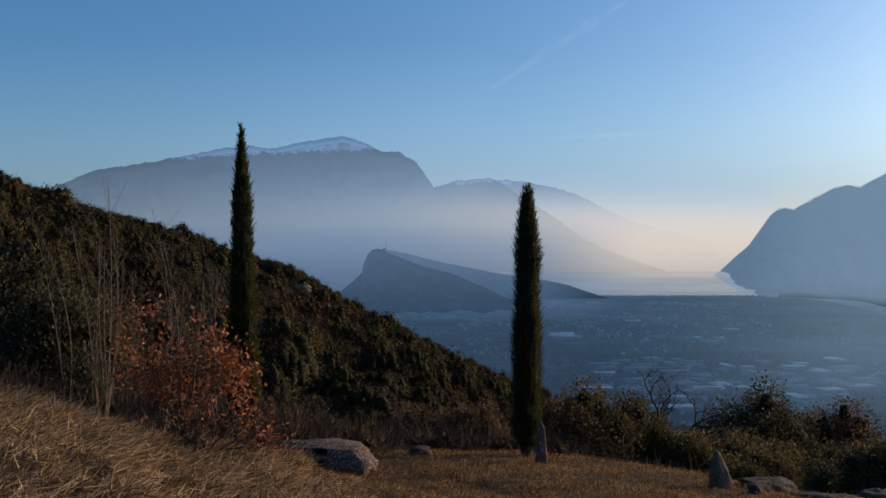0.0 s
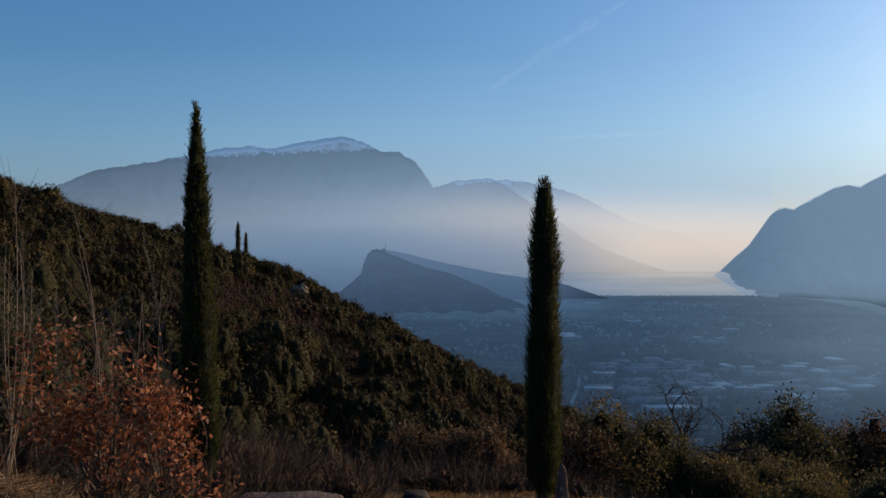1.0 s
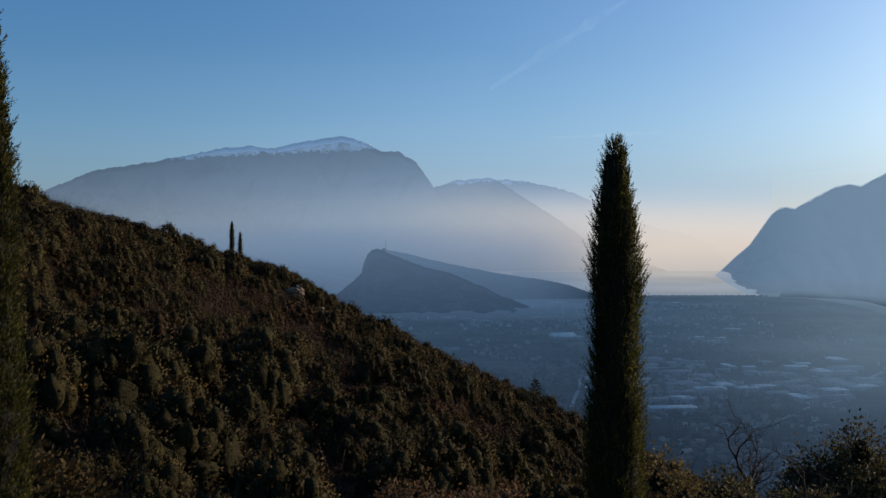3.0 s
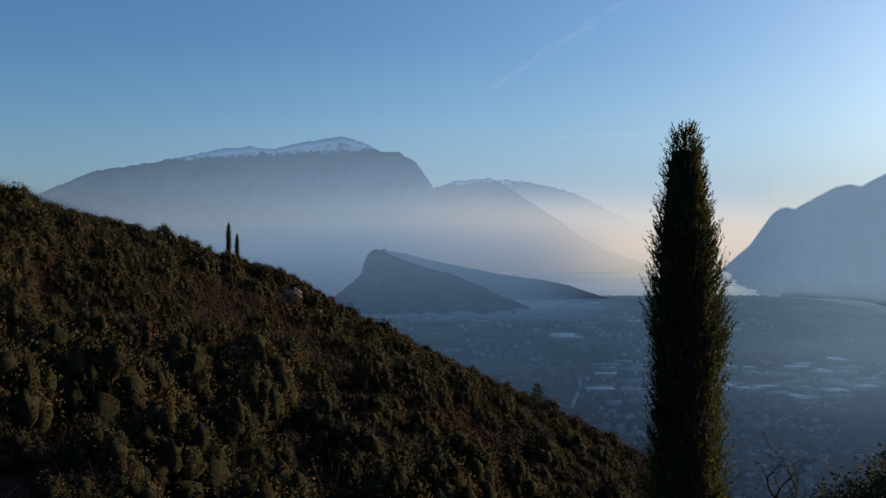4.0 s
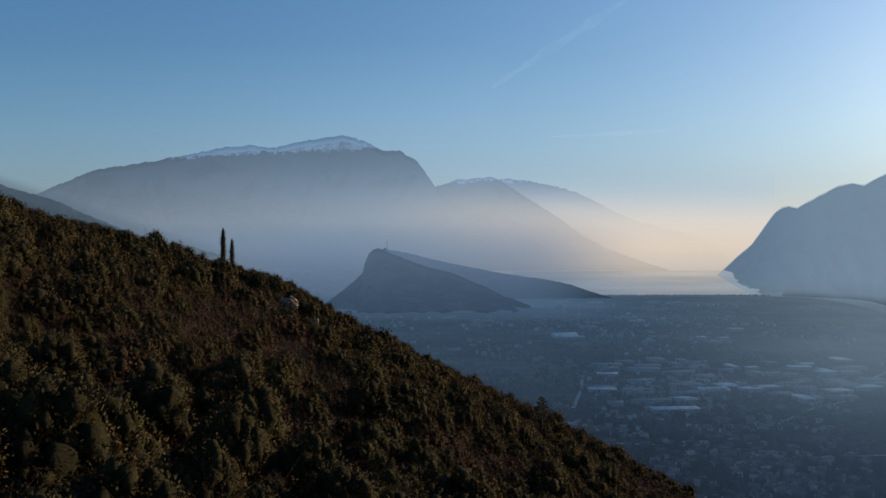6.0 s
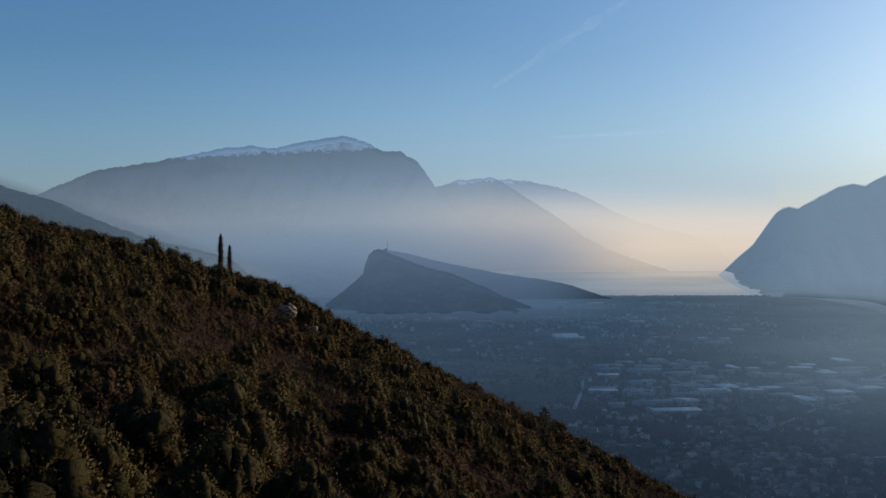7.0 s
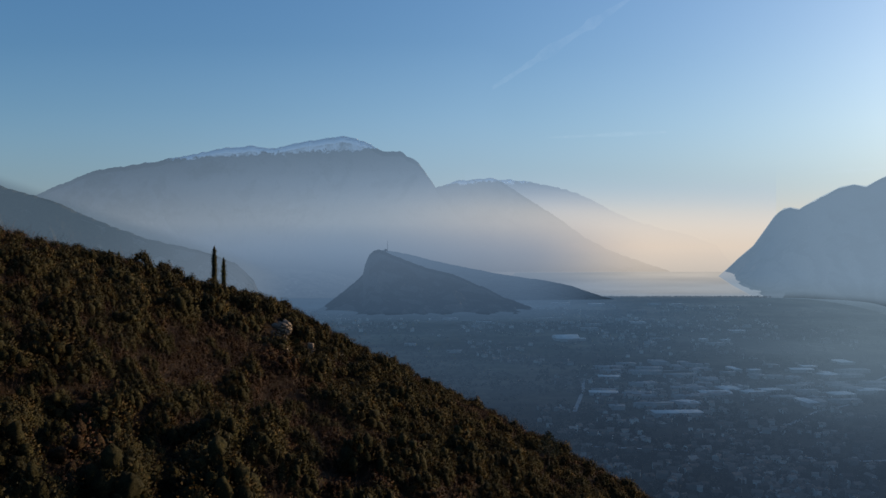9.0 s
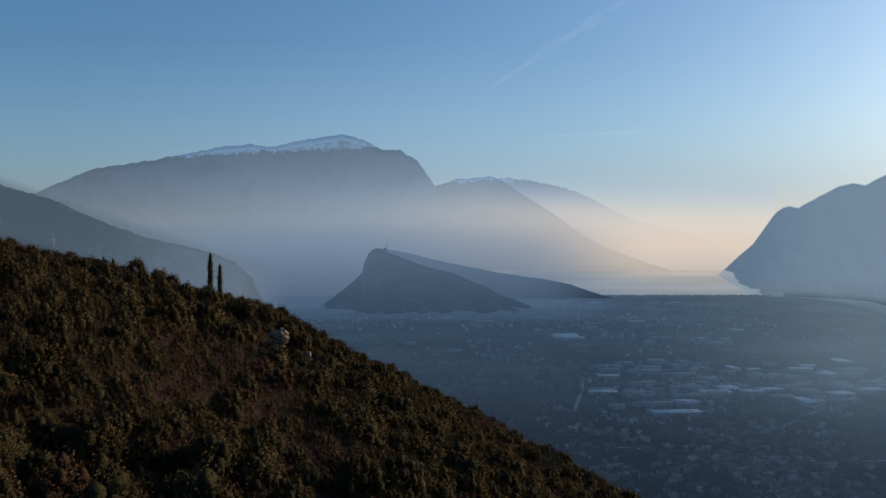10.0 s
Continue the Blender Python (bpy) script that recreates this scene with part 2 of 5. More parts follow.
def leaves(places, length, width, ways=None, stray=1.0, facing=None):
    """Pointed leaves at the places; ways: the directions that they grow in, with a stray; facing: the way their flat side turns."""
    k = len(places)
    a = rng.normal(size=(k, 3)) * stray
    if facing is not None:
        n = unit(facing + rng.normal(size=(k, 3)) * 0.38)
        a = unit(np.cross(n, a))
        b = np.cross(n, a)
        size = rng.uniform(0.65, 1.35, (k, 1))
        a, b = a * length * size, b * width * size * 0.5
        return np.stack([places - a * 0.5, places + b, places + a * 0.5, places - b], 1)
    if ways is not None:
        a = a * 0.5 + ways
    a = unit(a)
    b = unit(np.cross(a, rng.normal(size=(k, 3))))
    size = rng.uniform(0.65, 1.35, (k, 1))
    a, b = a * length * size, b * width * size * 0.5
    return np.stack([places, places + a * 0.45 + b, places + a, places + a * 0.45 - b], 1)


def tube(points, radii, sides=5):
    """A tapered round bar along the points: places and quads."""
    points, radii = np.asarray(points, float), np.asarray(radii, float)
    way = unit(np.gradient(points, axis=0))
    side = unit(np.cross(way, np.array([0.31, 0.82, 0.13])))
    up = np.cross(way, side)
    ang = np.linspace(0, 2 * np.pi, sides, endpoint=False)
    v = points[:, None] + radii[:, None, None] * (np.cos(ang)[None, :, None] * side[:, None] + np.sin(ang)[None, :, None] * up[:, None])
    i, j = np.meshgrid(np.arange(len(points) - 1), np.arange(sides), indexing="ij")
    j2 = (j + 1) % sides
    f = np.stack([i * sides + j, i * sides + j2, (i + 1) * sides + j2, (i + 1) * sides + j], -1).reshape(-1, 4)
    return v.reshape(-1, 3), f


def tubes_mesh(name, bars, sides=5):
    vs, fs, k = [], [], 0
    for points, radii in bars:
        v, f = tube(points, radii, sides)
        vs.append(v)
        fs.append(f + k)
        k += len(v)
    return mesh_of(name, np.concatenate(vs), np.concatenate(fs), True)


def grow(base, way, length, radius, depth, fork, spread, curl=0.25, lift=0.15, share=0.62):
    """A branching skeleton: bars of points and radii, and the ends of the last twigs."""
    bars, tips = [], []

    def limb(p, d, ln, r, level):
        pts, d = [p], unit(d)
        steps = 5 if level else 4
        for _ in range(steps):
            d = unit(d + rng.normal(size=3) * curl * 0.5 + np.array([0, 0, lift * 0.3]))
            pts.append(pts[-1] + d * ln / steps)
        bars.append((np.array(pts), np.linspace(r, r * (0.5 if level else 0.25), len(pts))))
        if level == 0:
            tips.append((pts[-1], d))
            return
        for k in range(fork):
            at = pts[-1] if k == 0 else pts[rng.integers(2, steps + 1)]
            turn = rng.normal(size=3)
            turn = unit(turn - d * (turn @ d))
            limb(at, d + turn * spread * rng.uniform(0.5, 1.3), ln * share * rng.uniform(0.8, 1.2), r * 0.55, level - 1)

    limb(np.asarray(base, float), np.asarray(way, float), length, radius, depth)
    return bars, tips


def crown_shape(lobes):
    """The middles and sizes of the lobes of an uneven crown about one wide and one high; its foot is at z = 0."""
    c = unit(rng.normal(size=(lobes, 3))) * rng.uniform(0.2, 0.62, (lobes, 1))
    c[:, 2] = np.abs(c[:, 2]) * 0.9 + 0.12
    return c, rng.uniform(0.34, 0.56, lobes)


def crown_points(count, radius, height, lobes, hollow=0.55, shape=None):
    """Places in a crown, most of them near the outside, and the ways outwards."""
    c, size = shape or crown_shape(lobes)
    who = rng.choice(len(size), count, p=size ** 2 / (size ** 2).sum())
    d = unit(rng.normal(size=(count, 3)))
    p = c[who] + d * (size[who] * rng.uniform(hollow, 1.0, count) ** 0.6)[:, None]
    p[:, 2] = np.maximum(p[:, 2], 0.02)
    p[:, :2] *= radius
    p[:, 2] *= height / 1.15
    return p, d


# ---- the lie of the land ----
def soft(v, a, b):
    t = np.clip((v - a) / (b - a), 0, 1)
    return t * t * (3 - 2 * t)


def ramp_up(v, w=1.0):
    return w * np.logaddexp(0, np.asarray(v, float) / w)


def ripple(x, y, size, seed=0.0):
    """A smooth uneven swell between about -1 and 1."""
    x, y = np.asarray(x, float) / size, np.asarray(y, float) / size
    s = seed * 1.7
    return (np.sin(x * 1.3 + 1.9 * np.sin(y * 0.7 + s) + s) + np.sin(y * 1.7 + 1.4 * np.sin(x * 0.9 - s) + 2.1 * s)
            + 0.6 * np.sin(x * 2.9 + y * 2.3 + 1.2 * np.sin(x * 1.7 + s) + s)) / 2.6


LATTICE = np.random.default_rng(3).uniform(-1, 1, (256, 256))


def fbm(x, y, size, octaves=4, seed=0.0):
    """Broken natural unevenness between about -1 and 1, with detail down to a small share of its size."""
    x, y = np.broadcast_arrays(np.asarray(x, float) / size + 37.3 * seed, np.asarray(y, float) / size + 91.7 * seed)
    out, gain = np.zeros(x.shape), 1.0
    for _ in range(octaves):
        i, j = np.floor(x).astype(int), np.floor(y).astype(int)
        u, v = x - i, y - j
        u, v = u * u * (3 - 2 * u), v * v * (3 - 2 * v)
        i0, i1, j0, j1 = i % 256, (i + 1) % 256, j % 256, (j + 1) % 256
        out = out + gain * ((LATTICE[i0, j0] * (1 - u) + LATTICE[i1, j0] * u) * (1 - v) + (LATTICE[i0, j1] * (1 - u) + LATTICE[i1, j1] * u) * v)
        x, y, gain = x * 2.03 + 11.1, y * 2.03 + 5.7, gain * 0.5
    return out / 1.3


def valley_height(y):
    return -305.0 + 101.0 * soft(y, 2200.0, 4000.0)


def land_height(x, y):
    x, y = np.asarray(x, float), np.asarray(y, float)
    brow = 26.0 - 0.85 * ramp_up(x - 2.6, 0.8) + 0.5 * ramp_up(x - 8.0, 1.0)
    terrace = -0.5 + 0.12 * (24 - np.minimum(y, brow - 1)) - 0.30 * ramp_up(y - brow, 0.7)
    terrace = np.maximum(terrace, -0.5 - 0.27 * ramp_up(y - 20.5, 1.0))
    bank = 0.345 * ramp_up(-(x + 1.5), 0.8) * (1.0 - 0.45 * soft(y, 12, 21)) * (1 - 0.8 * soft(y, 30, 60))
    near = terrace + np.minimum(bank, 6.0) - 0.09 * ramp_up(x - 2.5, 0.8) + 0.07 * ripple(x, y, 1.1) + 0.12 * ripple(x, y, 3.1, 2)
    slope = -13.75 - 0.428 * x - 0.0487 * y + 0.9 * ripple(x, y, 14, 1) + 0.35 * ripple(x, y, 4.3, 3)
    away = (x + 59) * -0.77 + (y - 266) * 0.64
    end = (x - 18) * 0.83 + (y - 276) * 0.56
    inside = soft(-away, 12, 45) * soft(-end, 15, 60)
    slope = slope + inside * (2.4 * fbm(x + 0.5 * y, 0.6 * y, 34, 3, 2.0) + 1.2 * ripple(y + 0.3 * x, x, 9, 4))
    slope = slope - 7.5 * np.exp(-((x + 36) / 11) ** 2 - ((y - 122) / 8) ** 2) - 4.0 * np.exp(-((x + 35.5) / 5) ** 2 - ((y - 238) / 6) ** 2)
    slope = slope + 2.6 * np.exp(-((x + 43) / 6) ** 2 - ((y - 253) / 7) ** 2) + 1.9 * np.exp(-((x + 47) / 9) ** 2 - ((y - 262) / 10) ** 2)
    slope = slope + 2.2 * soft(x, 0, 15) * np.exp(-((end + 8) / 18) ** 2)
    slope = slope + (0.8 + 4.0 * soft(-x, 16, 42)) * (1 - 0.5 * soft(-x, 64, 84)) * np.exp(-((away + 4) / 20) ** 2) - 0.62 * ramp_up(away, 6.0) - 0.5 * ramp_up(end, 9.0)
    hill = near + (slope - near) * soft(y - 1.2 * np.maximum(x, 0), 36, 84)
    floor = valley_height(y)
    return floor + ramp_up(hill - floor, 8.0)


def spaced(stops):
    """Grid lines, from (place, step) to (place, step)."""
    out = [stops[0][0]]
    for (a, s), (b, _) in zip(stops, stops[1:]):
        k = max(1, round((b - a) / s))
        out += list(a + (b - a) * np.arange(1, k + 1) / k)
    return np.array(out)


def sheet(name, xs, ys, z, smooth=True):
    X, Y = np.meshgrid(xs, ys, indexing="ij")
    i, j = np.meshgrid(np.arange(len(xs) - 1), np.arange(len(ys) - 1), indexing="ij")
    w = len(ys)
    f = np.stack([i * w + j, (i + 1) * w + j, (i + 1) * w + j + 1, i * w + j + 1], -1).reshape(-1, 4)
    return mesh_of(name, np.stack([X, Y, z(X, Y)], -1), f, smooth)


xs = spaced([(-3000, 300), (-600, 40), (-140, 4), (-16, 0.5), (14, 3), (90, 8), (250, 40), (900, 200), (3200, 1)])
ys = spaced([(-400, 60), (-40, 5), (0, 0.5), (34, 2.5), (360, 12), (600, 60), (4650, 1)])
ground = part("ground", sheet("ground", xs, ys, land_height), M_GROUND, None, kind="structure")
tagged(ground, "dry lawn, brown scrub slope and hazy farmed valley floor", "ground")

# ---- lake ----
def lake_level(x, y):
    return -204.0 + (y - 3990.0) * 0.345 + 0 * x


lake = part("lake", sheet("lake", np.linspace(150, 1490, 40), np.linspace(3984, 4286, 30), lake_level), M_WATER, None, kind="structure")
tagged(lake, "pale still lake water under low winter haze", "lake")


# ---- mountains: each from its skyline, as slopes across (right/ahead) and rises (up/ahead) seen from the terrace ----
def mountain(name, skyline, far, near, foot, material, label, rough=1.0, back=300.0, seed=0.0, crag=1.0, steep=0.8):
    """A body of mountain: crest distance far, foot distance near (pairs: at its first and last column), foot height by valley."""
    line = np.array(skyline, float)
    cols = np.linspace(line[0, 0], line[-1, 0], 440)
    crest = np.interp(cols, line[:, 0], line[:, 1])
    yr = np.interp(cols, [line[0, 0], line[-1, 0]], far)
    rim = np.array(near, float) if len(near) > 2 else np.array([(line[0, 0], near[0]), (line[-1, 0], near[1])])
    yf = np.interp(cols, rim[:, 0], rim[:, 1])
    v = np.concatenate([np.linspace(-1, 0, 6)[:-1], np.linspace(0, 1, 56)])
    C, V = np.meshgrid(np.arange(len(cols)), v, indexing="ij")
    a = (cols[C] - 784) / 1608.0
    top = EYE + (441 - crest[C]) / 1608.0 * yr[C]
    top = top + rough * crag * 5.0 * fbm(cols[C], 0 * V, 9, 5, seed)
    front = np.clip(V, 0, 1)
    Y = yr[C] + (yf[C] - yr[C]) * front + back * np.clip(-V, 0, 1)
    low = foot if foot is not None else valley_height(Y) - 12
    # ribs and gullies run down the slope and wander as they go
    wander = cols[C] + 26 * fbm(cols[C], 260 * V, 80, 3, seed + 9)
    rib = 1 - 2.2 * np.abs(fbm(wander, 90 * V, 46, 2, seed + 2))
    askew = cols[C] * 0.8 + 190 * V, 220 * V - cols[C] * 0.6
    spur = 1.1 * rib + 0.7 * fbm(wander + 60 * V, 150 * V - 0.4 * wander, 30, 3, seed + 3) + 0.22 * fbm(*askew, 11, 3, seed + 4)
    fall = front ** steep
    swell = np.sin(np.pi * np.clip(front, 0, 1)) ** 0.7
    Z = top + (low - top) * np.where(V < 0, -V, fall) + rough * 21.0 * (spur - 0.5) * swell
    Y = Y - rough * 70 * (spur - 0.5) * front * (1 - front)
    i, j = np.meshgrid(np.arange(len(cols) - 1), np.arange(len(v) - 1), indexing="ij")
    w = len(v)
    f = np.stack([i * w + j, i * w + j + 1, (i + 1) * w + j + 1, (i + 1) * w + j], -1).reshape(-1, 4)
    ob = part(name, mesh_of(name, np.stack([a * Y, Y, Z], -1), f, True), material)
    return tagged(ob, label, "mountain", kind="structure")


mountain("snowy_mountain", [(-260, 420), (60, 346), (110, 325), (165, 302), (270, 286), (330, 275), (400, 262), (440, 258), (490, 263), (530, 252), (575, 245),
                            (605, 241), (640, 250), (675, 269), (705, 269), (738, 288), (766, 330), (800, 372), (860, 425), (930, 470)],
         (4300, 4400), (4010, 4300), None, M_ALP, "broad snow-capped mountain fading into haze", 1.0, 200, 1.0)
mountain("far_range", [(690, 365), (740, 345), (772, 331), (805, 321), (835, 317), (866, 315), (884, 322), (905, 336), (945, 362), (985, 388), (1030, 420),
                       (1075, 444), (1120, 460), (1180, 480), (1240, 500)],
         (4470, 4470), (4300, 4400), None, M_RANGE, "distant snow-dusted mountain range in haze", 1.0, 60, 2.0)
mountain("farther_range", [(840, 330), (880, 320), (896, 319), (925, 321), (955, 327), (985, 333), (1020, 344), (1060, 365),
                           (1110, 389), (1160, 404), (1210, 416), (1262, 436), (1290, 470)],
         (4600, 4600), (4550, 4580), None, M_RANGE, "farthest mountain range melting into the haze", 1.0, 40, 7.0)
mountain("foothill", [(250, 560), (330, 500), (430, 482), (500, 472), (560, 476), (620, 490), (680, 512), (740, 560)],
         (4005, 4005), (3972, 3972), None, M_WOODED, "low hazy foothill dotted with houses", 0.4, 50, 8.0)
mountain("wooded_ridge", [(-420, 250), (-100, 300), (0, 325), (40, 338), (70, 346), (110, 358), (150, 378), (200, 398), (260, 420), (330, 436),
                          (380, 448), (420, 466), (448, 492), (470, 540)],
         (2900, 3100), (2300, 3000), None, M_WOODED, "dark wooded ridge in blue haze", 0.8, 300, 3.0, 0.6)
mountain("rocky_hill", [(640, 520), (652, 462), (662, 446), (676, 441), (700, 445), (721, 449), (760, 459), (800, 468), (845, 477), (887, 485), (920, 490), (953, 494),
                        (985, 500), (1010, 506), (1040, 517), (1070, 526), (1110, 536)],
         (3700, 3860), (3540, 3815), None, M_ROCKY, "long wooded back of the rocky hill", 0.5, 160, 4.0, 0.5)
mountain("rocky_spur", [(540, 556), (570, 540), (585, 529), (600, 518), (625, 498), (640, 483), (644, 466), (651, 450), (659, 443), (668, 440), (679, 444), (690, 449), (712, 458),
                        (756, 474), (796, 483), (822, 494), (857, 509), (887, 524), (914, 534), (950, 548)],
         (3470, 3400), (3215, 3215), None, M_ROCKY, "steep dark rocky hill with a cliff at its summit", 0.75, 90, 5.0, 0.6, 0.62)
LAKESIDE = [(1262, 492), (1280, 476), (1300, 457), (1325, 436), (1345, 408), (1362, 384), (1378, 371), (1390, 369), (1405, 372), (1440, 352),
            (1478, 333), (1500, 329), (1522, 332), (1545, 320), (1568, 308), (1700, 262), (1850, 235), (2200, 160), (2600, 90), (3600, -120)]
LAKESIDE_FOOT = [(1262, 4242), (1290, 4120), (1320, 4015), (1350, 3965), (1420, 3880), (1568, 3350), (3600, 1500)]
mountain("lakeside_mountain", LAKESIDE, (4300, 1900), LAKESIDE_FOOT, None, M_CLIFF, "steep shaded mountain falling into the lake", 1.3, 250, 6.0, 0.5)

# mast on the summit of the rocky hill
mast = thing("mast", (-218.0, 3478.0, 4.0), "thin lattice mast on the summit of the rocky hill", "mast")
part("pole", tubes_mesh("pole", [(np.array([(0, 0, -6), (0, 0, 16), (0, 0, 36.0)]), np.array([1.1, 0.8, 0.45]))], 6), M_DARKBARK, mast)
part("hut", tubes_mesh("hut", [(np.array([(-7, 0, -4), (-7, 0, 4.0), (-7, 0, 4.6)]), np.array([5.0, 5.0, 3.0]))], 4), M_GREYSTONE, mast)


# ---- haze in the air, painted with glowing sheets: the backdrop of distance, and low haze over the valley floor ----
def haze_glow_bank(name, x0, x1, y, z0, z1, density, glow, bends=()):
    """A far upright sheet that emits in place of haze; density gives its nodes for how thick it is, glow its colour."""
    line = [(x0, y), (x1, y)] if not bends else bends
    v = [(*p, z) for p in line for z in (z0, z1)]
    me = mesh_of(name, v, [(2 * i, 2 * i + 2, 2 * i + 3, 2 * i + 1) for i in range(len(line) - 1)])
    ob = part(name, me, air_glow_material(name, density, glow))
    return tagged(ob, "thin glowing sheet painted as winter haze over the valley", "haze", kind="structure")


def far_haze_glow(n):
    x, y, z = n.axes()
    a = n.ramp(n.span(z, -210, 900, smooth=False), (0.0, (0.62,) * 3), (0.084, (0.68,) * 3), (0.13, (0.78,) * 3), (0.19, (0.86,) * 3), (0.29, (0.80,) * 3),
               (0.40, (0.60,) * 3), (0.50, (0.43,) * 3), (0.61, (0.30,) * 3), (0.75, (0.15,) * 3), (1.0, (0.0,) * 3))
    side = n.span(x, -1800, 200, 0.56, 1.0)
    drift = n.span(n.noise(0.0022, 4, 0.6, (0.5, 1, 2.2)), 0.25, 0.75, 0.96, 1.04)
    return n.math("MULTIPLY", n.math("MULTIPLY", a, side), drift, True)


def far_glow_colour(n):
    """The distance, its light put into emission: cool grey-blue, paler low down, warm and brighter low down towards the
    sun.
    """
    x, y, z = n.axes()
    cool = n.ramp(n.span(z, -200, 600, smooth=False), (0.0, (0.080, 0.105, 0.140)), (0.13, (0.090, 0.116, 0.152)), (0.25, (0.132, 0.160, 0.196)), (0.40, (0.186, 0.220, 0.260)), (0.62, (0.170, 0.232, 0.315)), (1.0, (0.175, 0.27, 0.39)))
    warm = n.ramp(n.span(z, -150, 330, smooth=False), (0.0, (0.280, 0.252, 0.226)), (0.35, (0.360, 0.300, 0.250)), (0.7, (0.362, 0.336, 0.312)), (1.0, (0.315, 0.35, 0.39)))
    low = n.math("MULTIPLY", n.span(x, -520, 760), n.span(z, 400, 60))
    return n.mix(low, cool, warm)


def hill_haze_glow(n):
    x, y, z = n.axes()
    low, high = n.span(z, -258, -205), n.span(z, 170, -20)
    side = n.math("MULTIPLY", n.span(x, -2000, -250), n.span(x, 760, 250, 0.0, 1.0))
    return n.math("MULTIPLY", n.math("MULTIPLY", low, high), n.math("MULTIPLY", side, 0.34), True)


def hill_glow_colour(n):
    """Emission coloured like shaded air before the rocky hill."""
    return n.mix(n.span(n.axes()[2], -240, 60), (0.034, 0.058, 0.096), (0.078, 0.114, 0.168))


def ridge_haze_glow(n):
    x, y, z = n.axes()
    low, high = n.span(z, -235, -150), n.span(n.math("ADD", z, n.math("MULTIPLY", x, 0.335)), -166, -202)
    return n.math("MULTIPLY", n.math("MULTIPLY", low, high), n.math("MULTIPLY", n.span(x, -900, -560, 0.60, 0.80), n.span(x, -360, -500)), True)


def ridge_glow_colour(n):
    """Emission in place of hazy air before the wooded ridge, paler low down."""
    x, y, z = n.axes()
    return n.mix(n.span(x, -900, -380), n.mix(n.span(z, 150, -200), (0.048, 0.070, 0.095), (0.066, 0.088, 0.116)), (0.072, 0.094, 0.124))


def lakeside_haze_glow(n):
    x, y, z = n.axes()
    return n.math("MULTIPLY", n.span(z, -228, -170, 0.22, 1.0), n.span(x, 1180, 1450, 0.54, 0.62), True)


def lakeside_glow_colour(n):
    """Emission painted as lit air before the lakeside mountain, brighter towards the sun."""
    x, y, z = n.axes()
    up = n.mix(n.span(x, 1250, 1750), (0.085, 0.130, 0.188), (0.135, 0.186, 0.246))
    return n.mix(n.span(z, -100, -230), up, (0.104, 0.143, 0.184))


def floor_glow_density(n):
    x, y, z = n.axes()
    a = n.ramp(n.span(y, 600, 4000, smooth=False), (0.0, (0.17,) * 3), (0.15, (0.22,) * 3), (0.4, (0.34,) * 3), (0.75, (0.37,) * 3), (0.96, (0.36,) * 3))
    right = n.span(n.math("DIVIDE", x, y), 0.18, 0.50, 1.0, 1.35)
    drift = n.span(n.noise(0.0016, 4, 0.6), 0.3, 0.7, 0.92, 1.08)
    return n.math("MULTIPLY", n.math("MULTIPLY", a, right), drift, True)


def floor_glow_colour(n):
    """Emission painted as air over the valley, brighter on the side where the sun stands."""
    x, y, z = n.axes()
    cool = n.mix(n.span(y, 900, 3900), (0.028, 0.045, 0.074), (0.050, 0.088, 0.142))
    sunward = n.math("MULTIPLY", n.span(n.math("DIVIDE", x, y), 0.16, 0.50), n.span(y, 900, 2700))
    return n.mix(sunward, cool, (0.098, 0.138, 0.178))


# far haze is a glowing sheet with the sunward warmth painted in
haze_glow_bank("far_haze_glow", 0, 0, 0, -240, 900, far_haze_glow, far_glow_colour, ((-3600, 3960), (150, 3960), (330, 4275), (1180, 4290), (1290, 4335), (1400, 4400), (2300, 4350)))
# hill, spur and ridge sheets glow to imitate haze before the slopes
haze_glow_bank("hill_haze_glow", -2000, 1600, 3505, -255, 180, lambda n: n.math("MULTIPLY", hill_haze_glow(n), 1.35), hill_glow_colour)
haze_glow_bank("spur_haze_glow", -2000, 1600, 3188, -258, 180, lambda n: n.math("MULTIPLY", hill_haze_glow(n), 1.5), hill_glow_colour)
haze_glow_bank("ridge_haze_glow", -1900, -330, 2240, -310, 470, ridge_haze_glow, ridge_glow_colour)
# glowing cut-out along the skyline, painted as haze before the lakeside mountain
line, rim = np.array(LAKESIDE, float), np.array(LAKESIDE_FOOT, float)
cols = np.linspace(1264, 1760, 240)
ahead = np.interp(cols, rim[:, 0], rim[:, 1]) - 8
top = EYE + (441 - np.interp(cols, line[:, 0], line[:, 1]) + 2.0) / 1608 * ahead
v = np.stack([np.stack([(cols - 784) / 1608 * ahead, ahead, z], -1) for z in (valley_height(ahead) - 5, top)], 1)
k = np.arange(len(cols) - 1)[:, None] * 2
shade = part("lakeside_haze_glow", mesh_of("lakeside_haze_glow", v.reshape(-1, 3), np.concatenate([k, k + 2, k + 3, k + 1], 1)),
             air_glow_material("lakeside_haze_glow", lakeside_haze_glow, lakeside_glow_colour), None, kind="structure")
tagged(shade, "thin glowing sheet painted as sunlit haze before the lakeside mountain", "haze")
